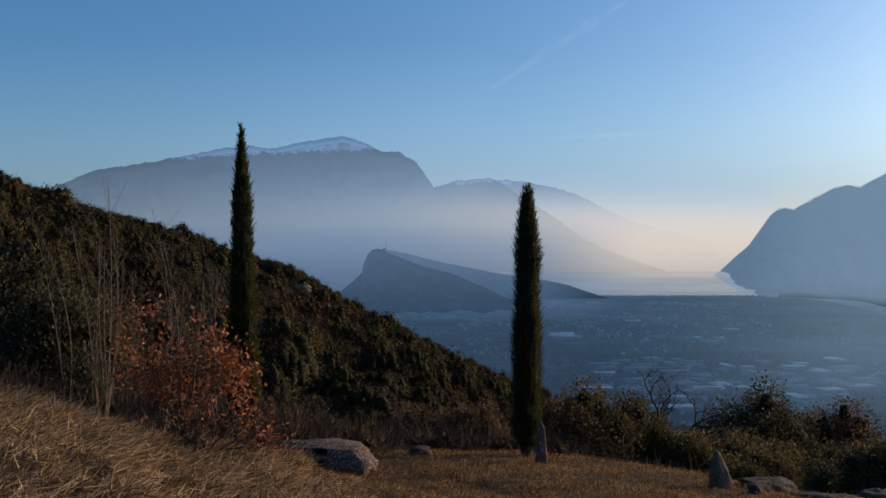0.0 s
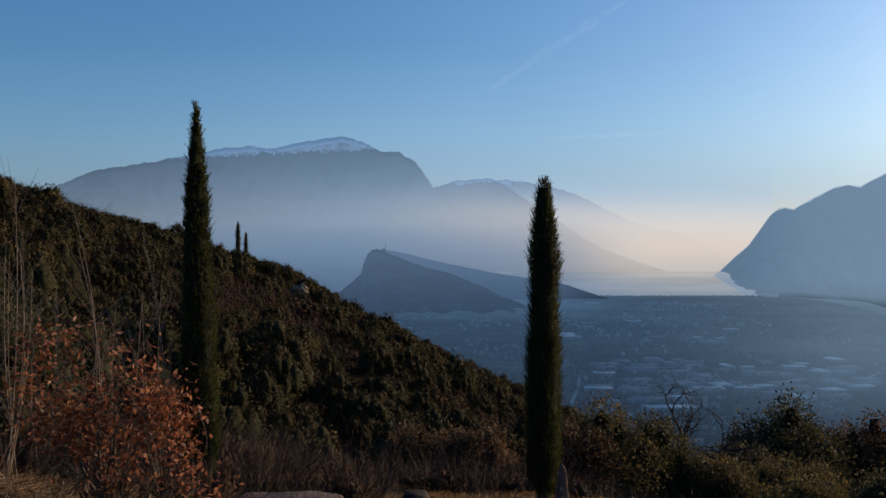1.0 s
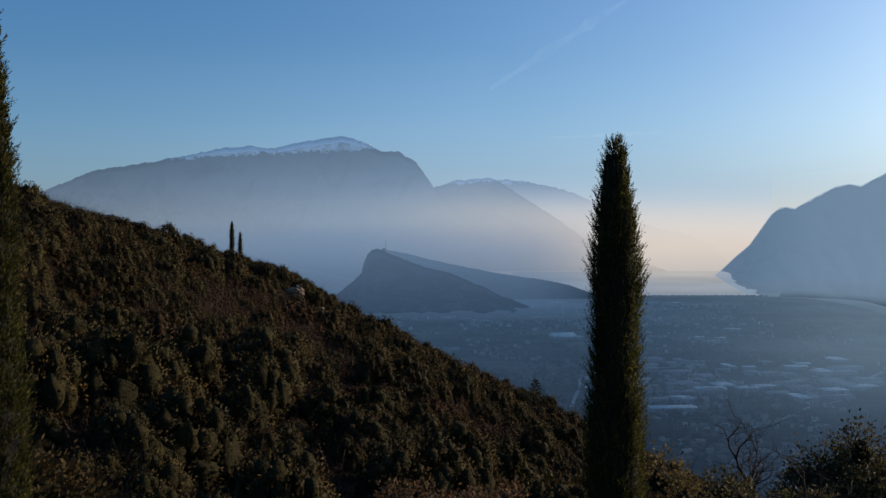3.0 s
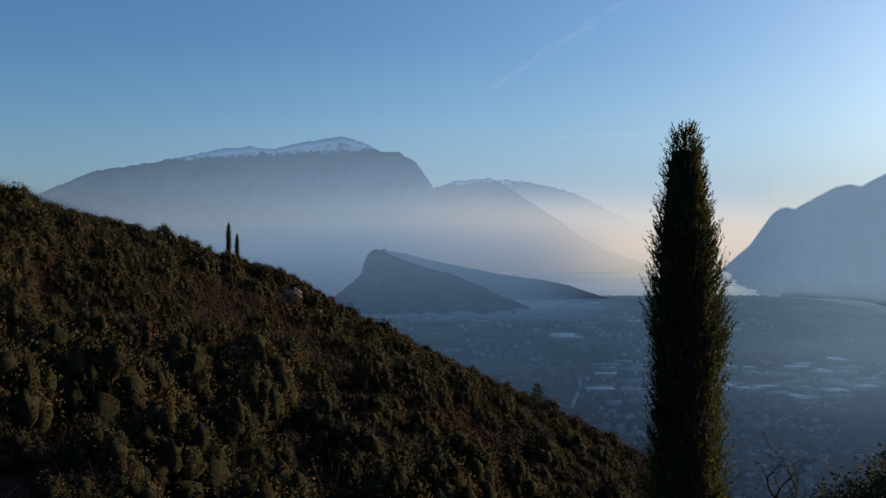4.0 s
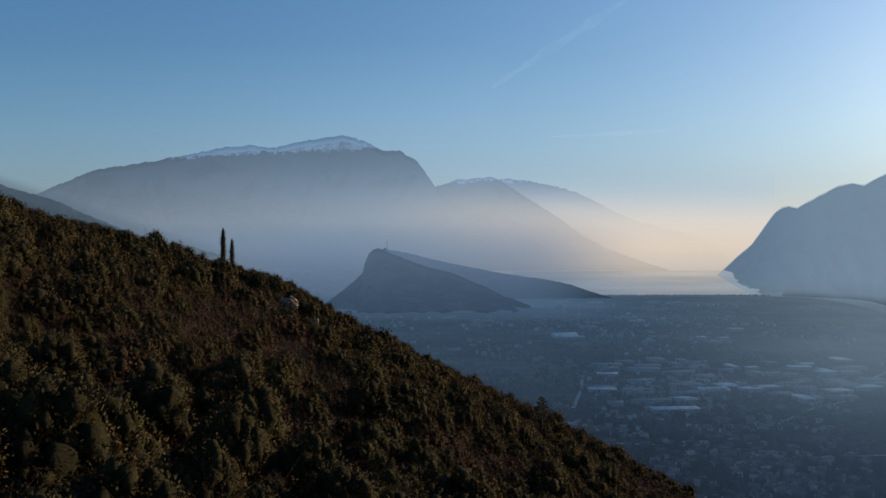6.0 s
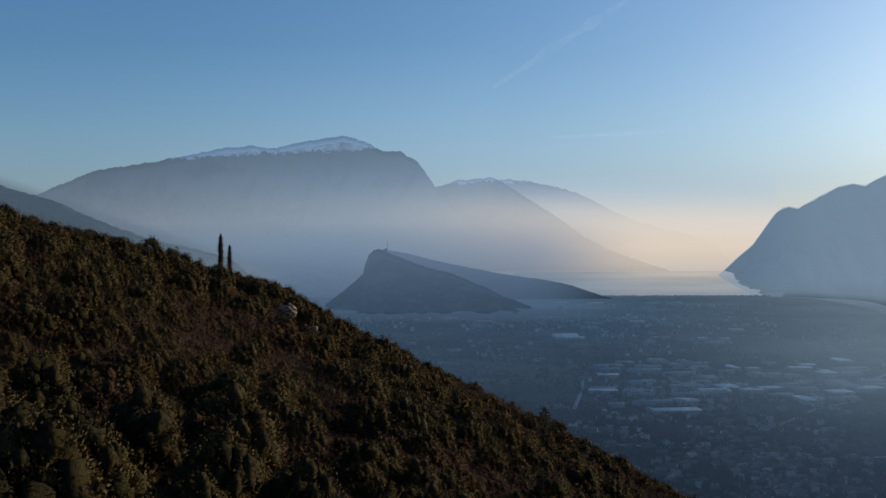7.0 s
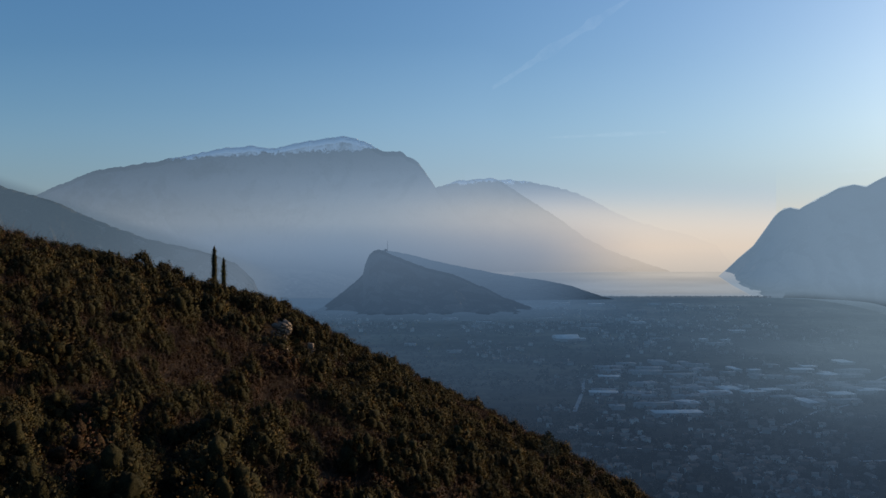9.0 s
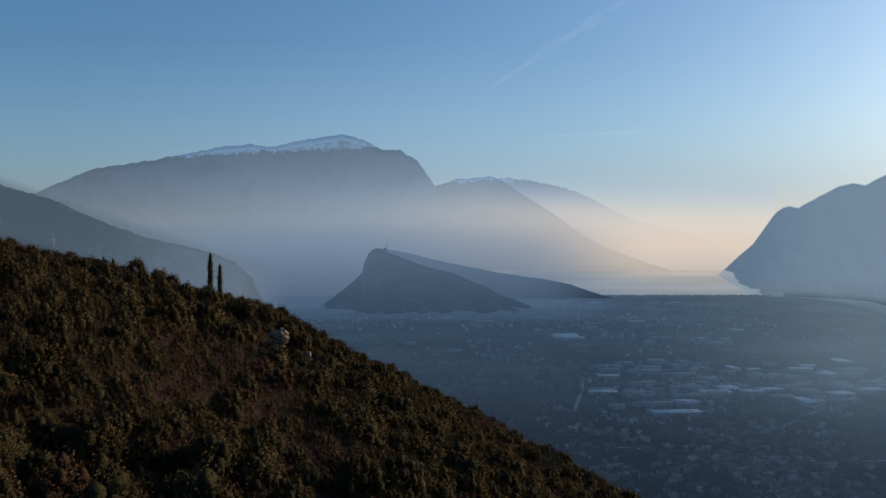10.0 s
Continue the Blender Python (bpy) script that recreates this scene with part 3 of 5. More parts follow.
# glowing sheet added over the lake to make dark water pale like haze
lake_glow_sheet = part("lake_glow", sheet("lake_glow", np.linspace(150, 1490, 4), np.linspace(3986, 4284, 4), lambda x, y: lake_level(x, y) + 2.5),
                air_glow_material("lake_glow", lambda n: n.math("MULTIPLY", n.span(n.noise(0.004, 5, 0.65, (0.25, 2.2, 0.1)), 0.3, 0.7, 0.60, 0.84),
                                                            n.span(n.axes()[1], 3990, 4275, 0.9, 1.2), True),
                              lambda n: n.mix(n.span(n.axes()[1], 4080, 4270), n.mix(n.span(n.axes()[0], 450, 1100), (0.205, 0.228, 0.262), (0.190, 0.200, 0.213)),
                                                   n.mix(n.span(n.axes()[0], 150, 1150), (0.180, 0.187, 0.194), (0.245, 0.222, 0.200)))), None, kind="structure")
tagged(lake_glow_sheet, "pale glowing sheet added over the lake as haze", "haze")
# glowing strip in place of haze, to lighten the shore trees
haze_glow_bank("shore_haze_glow", -200, 1560, 3938, -235, -176, lambda n: n.math("MULTIPLY", n.span(n.axes()[2], -178, -196), 0.34),
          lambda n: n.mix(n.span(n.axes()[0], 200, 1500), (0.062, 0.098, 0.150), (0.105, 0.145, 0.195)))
# haze between the two ranges, painted by emission
haze_glow_bank("range_haze_glow", 100, 1640, 4535, -240, 440, lambda n: n.math("MULTIPLY", n.span(n.axes()[2], 430, 120), 0.58), far_glow_colour)
# blue valley haze is imitated by this low glowing sheet
low_haze_glow = part("low_haze_glow", sheet("low_haze_glow", np.linspace(-2200, 3000, 12), np.linspace(600, 3930, 60), lambda x, y: valley_height(y) + 1 + 17 * (1 - soft(y, 3560, 3900)) + 0 * x),
                air_glow_material("low_haze_glow", floor_glow_density, floor_glow_colour), None, kind="structure")
tagged(low_haze_glow, "low glowing blue sheet painted as haze over the valley floor", "haze")


# ---- old vapour trails high in the sky ----
def vapour_trail(x0, z0, x1, z1, wide, thick):
    """A thin straight trail far off, ragged and fading towards its ends."""
    t = np.linspace(0, 1, 24)[:, None]
    mid = np.array([(x0, 4800.0, z0)]) * (1 - t) + np.array([(x1, 4800.0, z1)]) * t
    up = np.array([-(z1 - z0), 0, x1 - x0]) / math.hypot(x1 - x0, z1 - z0)
    half = wide * (0.5 + 0.3 * fbm(t[:, 0] * 20, 0 * t[:, 0], 2, 3, x0))[:, None] * np.sin(np.pi * np.clip(t, 0.03, 0.97)) ** 0.5
    k = np.arange(23)[:, None]
    me = mesh_of("vapour_trail", np.concatenate([mid - up * half, mid + up * half]), np.concatenate([k, k + 1, k + 25, k + 24], 1))
    # the trail emits: its daylight is put into the emission colour
    ob = part("vapour_trail", me, air_glow_material("vapour_trail", lambda n: n.span(n.noise(0.01, 5, 0.7), 0.25, 0.75, 0.0, thick), lambda n: n.mix(0.5, (0.42, 0.46, 0.5), (0.42, 0.46, 0.5))))
    tagged(ob, "faint old vapour trail in the blue sky", "vapour trail", kind="structure")


vapour_trail(990, 1330, 250, 850, 46, 0.055)
vapour_trail(540, 590, 1160, 618, 20, 0.10)
vapour_trail(1950, 400, 2420, 440, 16, 0.14)


# ---- scrub on the hillside ----
def ball(level):
    bm = bmesh.new()
    bmesh.ops.create_icosphere(bm, subdivisions=level, radius=1.0)
    v, f = np.array([p.co[:] for p in bm.verts]), np.array([[p.index for p in q.verts] for q in bm.faces])
    bm.free()
    return v, f


def crowns(name, places, radius, height, templates, count, length, width, lobes, material, label, inner=None, level=1, category="scrub"):
    """Leafy crowns at the places, from a few shapes that are turned and scaled, with the close mass of leaves inside them."""
    shapes = [crown_shape(lobes) for _ in range(templates)]
    made = [crown_points(count, 1.0, 1.0, lobes, 0.72, m) for m in shapes]
    k = len(places)
    who = rng.integers(0, templates, k)
    t = rng.uniform(0, 2 * np.pi, k)[:, None]
    size = np.stack([radius, radius, height], -1)[:, None]

    def turned(p):
        p = p[who]
        return np.stack([p[..., 0] * np.cos(t) - p[..., 1] * np.sin(t), p[..., 0] * np.sin(t) + p[..., 1] * np.cos(t), p[..., 2]], -1)

    p, d = turned(np.array([m[0] for m in made])), turned(np.array([m[1] for m in made]))
    d = unit(0.45 * d + 0.8 * unit(p - np.array([0, 0, 0.3]))).reshape(-1, 3)
    q = leaves((p * size + places[:, None]).reshape(-1, 3), length, width, ways=d + np.array([0, 0, 0.3]), stray=1.3)
    me = loose_quads(name, q)
    me.polygons.foreach_set("use_smooth", np.ones(len(q), bool))
    me.normals_split_custom_set_from_vertices(np.repeat(unit(d + rng.normal(size=d.shape) * 0.38), 4, 0))
    tagged(part(name, me, material), label, category, kind="stuff")
    if inner:
        v, f = ball(level)
        c, r = np.array([m[0] for m in shapes]), np.array([m[1] for m in shapes])
        b = c[:, :, None] + v[None, None] * (r * 0.66)[:, :, None, None] * rng.uniform(0.55, 1.25, (templates, lobes, len(v), 1))
        b[..., 2] /= 1.15
        b = turned(b.reshape(templates, -1, 3)) * size + places[:, None]
        f = (np.arange(k * lobes)[:, None, None] * len(v) + f[None]).reshape(-1, 3)
        tagged(part(name, mesh_of(name, b.reshape(-1, 3), f), inner), label, category, kind="stuff")


def brush(places, radius, height, count, width):
    """Bare upright twigs fanning out of each place."""
    k = len(places)
    a = rng.uniform(0, 2 * np.pi, (k, count))
    r = np.sqrt(rng.uniform(0, 1, (k, count)))
    out = np.stack([np.cos(a) * r, np.sin(a) * r, 0 * r], -1)
    base = places[:, None] + out * radius[:, None, None] * 0.75
    way = out * 0.5 + np.array([0, 0, 1.0]) + rng.normal(size=(k, count, 3)) * np.array([0.5, 0.5, 0.25])
    tall = height[:, None, None] * rng.uniform(0.45, 1.1, (k, count, 1))
    tip = base + way * tall
    side = unit(np.cross(way, rng.normal(size=(k, count, 3)))) * width * 0.5
    return np.stack([base - side, base + side, tip + side * 0.25, tip - side * 0.25], 2).reshape(-1, 4, 3)


def slope_places(step, y0, y1):
    """Uneven places on the hillside that lie within sight of the way."""
    gx, gy = np.meshgrid(np.arange(-190, 100, step), np.arange(y0, y1, step))
    p = np.stack([gx.ravel(), gy.ravel()], -1) + rng.uniform(-0.5, 0.5, (gx.size, 2)) * step
    x, y = p.T
    away = (x + 59) * -0.77 + (y - 266) * 0.64
    end = (x - 18) * 0.83 + (y - 276) * 0.56
    ok = (land_height(x, y) > 0.5 - 0.274 * y) & (np.abs(x) < 0.52 * y + 5) & (away < 6) & (end < 9)
    return p[ok]


def on_land(p, sink=0.0):
    return np.column_stack([p, land_height(p[:, 0], p[:, 1]) - sink])


def stuff(name, corners, material, label, category):
    ob = part(name, loose_quads(name, corners), material)
    return tagged(ob, label, category, kind="stuff")


def clear_of(p, *spots):
    """Which of the places keep away from the spots (x, y, half width, half depth)."""
    ok = np.ones(len(p), bool)
    for x, y, rx, ry in spots:
        ok &= ((p[:, 0] - x) / rx) ** 2 + ((p[:, 1] - y) / ry) ** 2 > 1
    return ok


BARE = ((-37.0, 236.0, 5.0, 14.0), (-31, 240, 3.0, 6.0), (-26, 244, 3.0, 4.0), (-17.5, 112.5, 2.6, 2.6), (19.5, 203.0, 3.6, 7.0))


def standing(step, y0, y1, least, most, gap):
    """Crowns that stand beside one another, big and small: places and radii."""
    p = slope_places(step, y0, y1)
    p = p[clear_of(p, *BARE)]
    p = p[rng.permutation(len(p))]
    brow = np.maximum(soft((p[:, 0] + 59) * -0.77 + (p[:, 1] - 266) * 0.64, -30, -8), soft((p[:, 0] - 18) * 0.83 + (p[:, 1] - 276) * 0.56, -70, -25))
    brow = np.maximum(brow, soft(-p[:, 0], 80, 96))
    r = (1 - 0.36 * brow) * least + (1 - 0.5 * brow) * (most - least) * rng.uniform(0, 1, len(p)) ** 1.6 * (0.75 + 0.5 * (fbm(p[:, 0], p[:, 1], 30, 2, 4.0) > 0))
    r = r * (1 - 0.3 * soft(-p[:, 0], 68, 86))
    got = np.zeros((0, 3))
    for (x, y), q in zip(p, r):
        if not len(got) or ((got[:, 0] - x) ** 2 + (got[:, 1] - y) ** 2 > (gap * (got[:, 2] + q)) ** 2).all():
            got = np.vstack([got, (x, y, q)])
    return got


S = standing(2.4, 60, 300, 1.8, 4.4, 0.63)
mood = 0.9 * fbm(S[:, 0], S[:, 1], 26, 3, 5.0) + 0.25 * rng.normal(size=len(S)) - 0.25 * soft(S[:, 0], -25, 10) - 0.5 * np.exp(-((S[:, 0] + 66) / 12) ** 2 - ((S[:, 1] - 215) / 16) ** 2)
green = mood > -0.55
G, W = S[green], S[~green]


def lobed_mass(shape, share, level=2):
    """The close inner mass of a crown about one wide and one high."""
    v, f = ball(level)
    c, r = shape
    b = c[:, None] + v[None] * (r * share)[:, None, None] * rng.uniform(0.58, 1.22, (len(r), len(v), 1))
    b[..., 2] = np.maximum(b[..., 2] / 1.15, 0.02)
    return b.reshape(-1, 3), (np.arange(len(r))[:, None, None] * len(v) + f[None]).reshape(-1, 3)


def tree_shape(lobes):
    """Middles and sizes of many small lobes round an upright crown, so that it breaks into separate sprays with dark gaps."""
    a = np.arange(lobes) * 2.4 + rng.uniform(0, 6)
    t = (np.arange(lobes) + 0.5) / lobes
    out = np.sqrt(np.clip(1 - t ** 2.2, 0.05, 1)) * rng.uniform(0.45, 0.78, lobes)
    c = np.stack([np.cos(a) * out, np.sin(a) * out, 0.18 + 0.72 * t * rng.uniform(0.8, 1.15, lobes)], -1)
    return c, rng.uniform(0.20, 0.40, lobes) * (1.15 - 0.35 * t)


def tree_form(count, leaf, lobes, level, leaves_of, mass_of):
    """The meshes of one crown a metre wide to each side and 1.5 m high."""
    shape = tree_shape(lobes)
    p, d = crown_points(count, 1.0, 1.5, lobes, 0.70, shape)
    d = unit(0.6 * d + 0.6 * unit(p / np.array([1, 1, 1.5]) - np.array([0, 0, 0.35])))
    outer = loose_quads("foliage", leaves(p, leaf, leaf * 0.6, ways=d + np.array([0, 0, 0.35]), stray=1.3))
    outer.polygons.foreach_set("use_smooth", np.ones(len(p), bool))
    outer.normals_split_custom_set_from_vertices(np.repeat(unit(d + rng.normal(size=d.shape) * 0.22), 4, 0))
    # dark mass behind the leaves; its colour imitates shade in the gaps
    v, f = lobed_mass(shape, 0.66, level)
    mass = mesh_of("dark_inner_foliage", v * np.array([1, 1, 1.5]), f)
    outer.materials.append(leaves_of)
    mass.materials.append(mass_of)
    return outer, mass


def joined_trees(name, trees, forms, high, label):
    """Many crowns of the given forms as two meshes: the leaves and the close mass inside."""
    where = on_land(trees[:, :2], 0.25)
    who, turn = rng.integers(0, len(forms), len(trees)), rng.uniform(0, 6.28, len(trees))
    for side in (0, 1):
        vs, fs, ns, base = [], [], [], 0
        for k, form in enumerate(forms):
            me = form[side]
            co, no = np.empty(len(me.vertices) * 3), np.empty(len(me.loops) * 3)
            me.vertices.foreach_get("co", co)
            me.corner_normals.foreach_get("vector", no)
            fv = np.empty(len(me.loops), np.int32)
            me.loops.foreach_get("vertex_index", fv)
            co, no, fv = co.reshape(-1, 3), no.reshape(-1, 3), fv.reshape(len(me.polygons), -1)
            for i in np.where(who == k)[0]:
                c, z = math.cos(turn[i]), math.sin(turn[i])
                m = np.array([(c, -z, 0), (z, c, 0), (0, 0, 1)])
                vs.append(co @ m.T * trees[i, 2] * np.array([1, 1, high[i]]) + where[i])
                ns.append(no @ m.T)
                fs.append(fv + base)
                base += len(co)
        me = mesh_of(name, np.concatenate(vs), np.concatenate(fs), True)
        if side == 0:
            me.normals_split_custom_set(np.concatenate(ns))
        tagged(part(name, me, forms[0][side].materials[0]), label, "scrub", kind="stuff")


near_forms = [tree_form(4000, 0.058, 24, 2, M_EVERGREEN, M_EVERGREEN_SHADE) for _ in range(14)]
mid_forms = [tree_form(1800, 0.076, 20, 1, M_EVERGREEN, M_EVERGREEN_SHADE) for _ in range(12)]
far_forms = [tree_form(1000, 0.102, 17, 1, M_EVERGREEN, M_EVERGREEN_SHADE) for _ in range(12)]
brown_forms = [tree_form(620, 0.095, 12, 1, M_BROWN, M_BROWN_SHADE) for _ in range(10)]
G = G[np.argsort(G[:, 1])]
tall = rng.uniform(0.8, 1.25, len(G))
single = np.arange(len(G)) < 260
for (x, y, z), r, h in zip(on_land(G[single, :2], 0.25), G[single, 2], tall[single]):
    ob = thing("oak_bush", (x, y, z), "rounded dark evergreen oak bush on the slope", "bush", "oak bushes on the hillside")
    ob.rotation_euler, ob.scale = (0, 0, rng.uniform(0, 6.28)), (r, r, r * h)
    for name, me in zip(("foliage", "dark_inner_foliage"), near_forms[rng.integers(0, len(near_forms))]):
        new(name, me).parent = ob
for pick, forms in ((~single & (G[:, 1] < 185), mid_forms), (~single & (G[:, 1] >= 185), far_forms)):
    joined_trees("evergreen_scrub", G[pick], forms, tall[pick], "dense dark evergreen oak scrub covering the hillside")
W[:, 2] *= 0.72
joined_trees("brown_scrub", W, brown_forms, rng.uniform(0.65, 1.0, len(W)), "withered brown scrub oaks on the hillside")
D = slope_places(3.0, 58, 285)
D = D[clear_of(D, *BARE[:3])]
D = np.column_stack([D, rng.uniform(1.0, 2.0, len(D))])
joined_trees("brown_scrub", D, [tree_form(120, 0.14, 4, 1, M_BROWN, M_BROWN_SHADE) for _ in range(10)], rng.uniform(0.5, 0.9, len(D)), "low withered brown undergrowth on the hillside")
D2 = slope_places(2.4, 58, 300)
D2 = D2[(rng.uniform(size=len(D2)) < np.clip(0.45 - 0.5 * fbm(D2[:, 0], D2[:, 1], 26, 3, 5.0), 0.1, 0.9)) & clear_of(D2, *BARE[:1])]
stems = rng.uniform(1.4, 3.2, len(D2))
stuff("dry_brush", brush(on_land(D2, 0.1), 1.2 + 0 * stems, stems, 34, 0.04), M_TWIG, "leafless brown brush between the evergreen bushes", "brush")

# brush below the terrace and round the oak
N1 = np.stack([rng.uniform(-24, 30, 1500), rng.uniform(27, 64, 1500)], -1)
N1 = N1[(np.abs(N1[:, 0]) < 0.52 * N1[:, 1] + 2) & ((N1[:, 0] < 3.5) | (rng.uniform(size=len(N1)) < 0.45))]
N2 = np.stack([rng.uniform(-12, -0.8, 420), rng.uniform(16.4, 29, 420)], -1)
N2 = N2[(N2[:, 0] < -3.1 + 0.42 * (N2[:, 1] - 20.5)) & (np.hypot(N2[:, 0] + 2.45, N2[:, 1] - 20.3) > 1.3)]
N3 = np.stack([rng.uniform(-1.5, 12, 90), rng.uniform(26.2, 28.5, 90)], -1)
N1 = np.concatenate([N1, N2, N3])
h1 = rng.uniform(0.6, 1.35, len(N1)) * np.where(N1[:, 0] < 3.5, 1.0, 0.7)
h1 *= np.where(N1[:, 1] < 29, 0.72, 1.0)
stuff("dry_brush", brush(on_land(N1, 0.05), 0.7 + 0 * h1, h1, 44, 0.015), M_TWIG, "tangle of leafless brown brush below the terrace", "brush")
pick = rng.uniform(size=len(N1)) < 0.45
crowns("brown_scrub", on_land(N1[pick], 0.1), 0.75 * h1[pick], 0.9 * h1[pick], 10, 90, 0.13, 0.06, 4, M_BROWN,
       "withered brown undergrowth below the terrace", M_BROWN_SHADE, 1)


# ---- bushes and trees that stand apart ----
def bush(name, x, y, top, radius, material, count, leaf, label, category="bush", group="", limbs=4, lobes=9, wood=M_BARK, inner=M_EVERGREEN_SHADE):
    z = float(land_height(x, y))
    height = (top - z) * 1.04
    ob = thing(name, (x, y, z - 0.05), label, category, group)
    bars, tips = [], []
    for k in range(limbs):
        a = rng.uniform(0, 6.28)
        b, t = grow((0.1 * math.cos(a), 0.1 * math.sin(a), 0), (0.45 * math.cos(a), 0.45 * math.sin(a), 1), height * 0.40, 0.014 * height, 3, 3, 0.75)
        bars += b
        tips += t
    part("branchwork", tubes_mesh("branchwork", bars, 4), wood, ob)
    lobes += 8
    shape = tree_shape(lobes)
    radius = radius * 1.25
    full, height = height, min(height, 1.7 * radius)
    p, d = crown_points(int(count * 2.6), radius, height, lobes, 0.42, shape)
    p = p + rng.normal(size=p.shape) * 0.055 * radius
    p[:, 2] = np.maximum(p[:, 2], 0.03) + full - height
    ends = np.array([t[0] for t in tips])
    ends = ends[rng.integers(0, len(ends), count // 6)] + rng.normal(size=(count // 6, 3)) * 0.09 * radius
    q = np.concatenate([p, ends])
    w = np.concatenate([d, rng.normal(size=(len(ends), 3))])
    part("foliage", loose_quads("foliage", leaves(q, leaf * 1.05, leaf * 0.62, w)), material, ob)
    # dark lumps whose colour stands in for shade deep in the bush
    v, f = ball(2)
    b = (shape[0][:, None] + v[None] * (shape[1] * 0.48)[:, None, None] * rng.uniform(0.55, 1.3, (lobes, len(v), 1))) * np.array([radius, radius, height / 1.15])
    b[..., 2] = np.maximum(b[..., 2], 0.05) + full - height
    part("dark_inner_foliage", mesh_of("dark_inner_foliage", b.reshape(-1, 3), (np.arange(lobes)[:, None, None] * len(v) + f[None]).reshape(-1, 3)), inner, ob)
    return ob


def bare_tree(name, x, y, height, label, depth=5, spread=0.7, lean=(0, 0), wood=M_BARK, thick=0.016, category="tree", group="", z=None):
    z = float(land_height(x, y)) if z is None else z
    ob = thing(name, (x, y, z - 0.05), label, category, group)
    bars, tips = grow((0, 0, 0), (lean[0], lean[1], 1), height * 0.40, thick * height, depth, 3, spread, 0.35, 0.1, 0.66)
    part("trunk", tubes_mesh("trunk", bars[:1], 8), wood, ob)
    part("branchwork", tubes_mesh("branchwork", bars[1:], 4), wood, ob)
    return ob


bush("holm_oak", 18.9, 54.6, -3.4, 3.0, M_HOLM, 7000, 0.17, "dark green holm oak at the terrace edge", "tree")
bush("holm_oak", 17.4, 47.5, -5.0, 2.3, M_OLIVE, 5200, 0.14, "olive-green oak bush before the taller holm oak", "bush")
bush("shrub", 24.6, 57.0, -4.3, 2.6, M_UNDER, 5000, 0.15, "brownish withered oak shrub below the terrace", "bush", inner=M_BROWN_SHADE)
bush("shrub", 22.6, 48.0, -5.4, 2.2, M_OLIVE, 4000, 0.14, "thin olive-green shrub below the terrace", "bush")
bush("shrub", 14.6, 49.0, -4.2, 1.9, M_HOLM, 4200, 0.14, "dark shrub among bare branches", "bush")
bush("shrub", 6.0, 36.2, -0.45, 1.8, M_OLIVE, 6500, 0.10, "olive and brown leafy shrub beyond the lawn", "bush")
bush("shrub", 4.4, 35.0, -0.75, 1.5, M_UNDER, 5000, 0.10, "brownish leafy shrub beside the cypress", "bush", inner=M_BROWN_SHADE)
bush("shrub", 7.8, 37.2, -1.1, 1.5, M_HOLM, 5000, 0.10, "dark leafy shrub beyond the lawn", "bush")
bush("shrub", 9.6, 36.0, -1.9, 1.6, M_OLIVE, 5000, 0.10, "olive shrub under the leafless tree", "bush")
bush("shrub", 1.2, 37.0, -1.3, 1.5, M_UNDER, 4600, 0.10, "dry leafy shrub behind the cypress", "bush", inner=M_BROWN_SHADE)
bush("shrub", -1.0, 38.5, -1.7, 1.4, M_UNDER, 4000, 0.10, "dry brown shrub below the terrace", "bush", inner=M_BROWN_SHADE)
bush("shrub", 11.6, 33.0, -2.2, 1.5, M_OLIVE, 4600, 0.10, "low olive-green shrub behind the boulders", "bush")
bush("shrub", 12.6, 38.0, -2.6, 1.7, M_OLIVE, 4600, 0.11, "leafy olive shrub behind the boulders", "bush")
bush("shrub", 15.2, 35.0, -2.6, 1.6, M_HOLM, 4400, 0.11, "dark evergreen shrub behind the boulders", "bush")
bush("shrub", 17.6, 38.0, -3.2, 1.7, M_UNDER, 4200, 0.11, "withered shrub behind the boulders", "bush", inner=M_BROWN_SHADE)
bush("shrub", 11.4, 23.6, 0.0, 1.0, M_HOLM, 3600, 0.08, "dark shrub at the lawn edge by the boulders", "bush")
bush("shrub", 9.2, 28.0, -1.5, 1.0, M_OLIVE, 3600, 0.08, "small leafy shrub by the boulders", "bush")
bush("shrub", 11.8, 27.0, -1.4, 1.1, M_HOLM, 3600, 0.08, "small dark shrub by the boulders", "bush")
bare_tree("bare_tree", 10.2, 41.6, 7.0, "leafless gnarled tree with dark branches", 5, 0.9, (-0.15, 0), M_DARKBARK, 0.036)
bare_tree("bare_tree", 10.6, 42.6, 6.6, "leafless small tree with fine twigs", 5, 0.7, (0.1, 0), M_DARKBARK, 0.018)
bare_tree("bare_tree", 23.2, 46.0, 7.2, "leafless tree among the shrubs", 5, 0.6, (0.1, 0), M_DARKBARK, 0.02)
bush("shrub", -9.8, 23.5, 4.3, 1.8, M_HOLM, 5600, 0.11, "dark evergreen shrub behind the dry bank", "bush")
bush("shrub", -12.8, 27.0, 4.9, 2.1, M_EVERGREEN, 5600, 0.12, "evergreen shrub behind the bare saplings", "bush")
bush("shrub", -8.4, 29.0, 1.6, 1.7, M_EVERGREEN, 4600, 0.12, "dark shrub beyond the saplings", "bush")
bush("shrub", -15.6, 34.0, 4.0, 2.3, M_EVERGREEN, 4600, 0.13, "dense evergreen shrub on the slope", "bush")


# rust-leaved oak
z = float(land_height(-4.6, 17.0))
oak = thing("oak_tree", (-4.75, 17.0, z - 0.05), "young oak still holding rust-brown winter leaves", "tree")
oak.scale = (1.12, 1.05, 0.98)
bars, tips = [], []
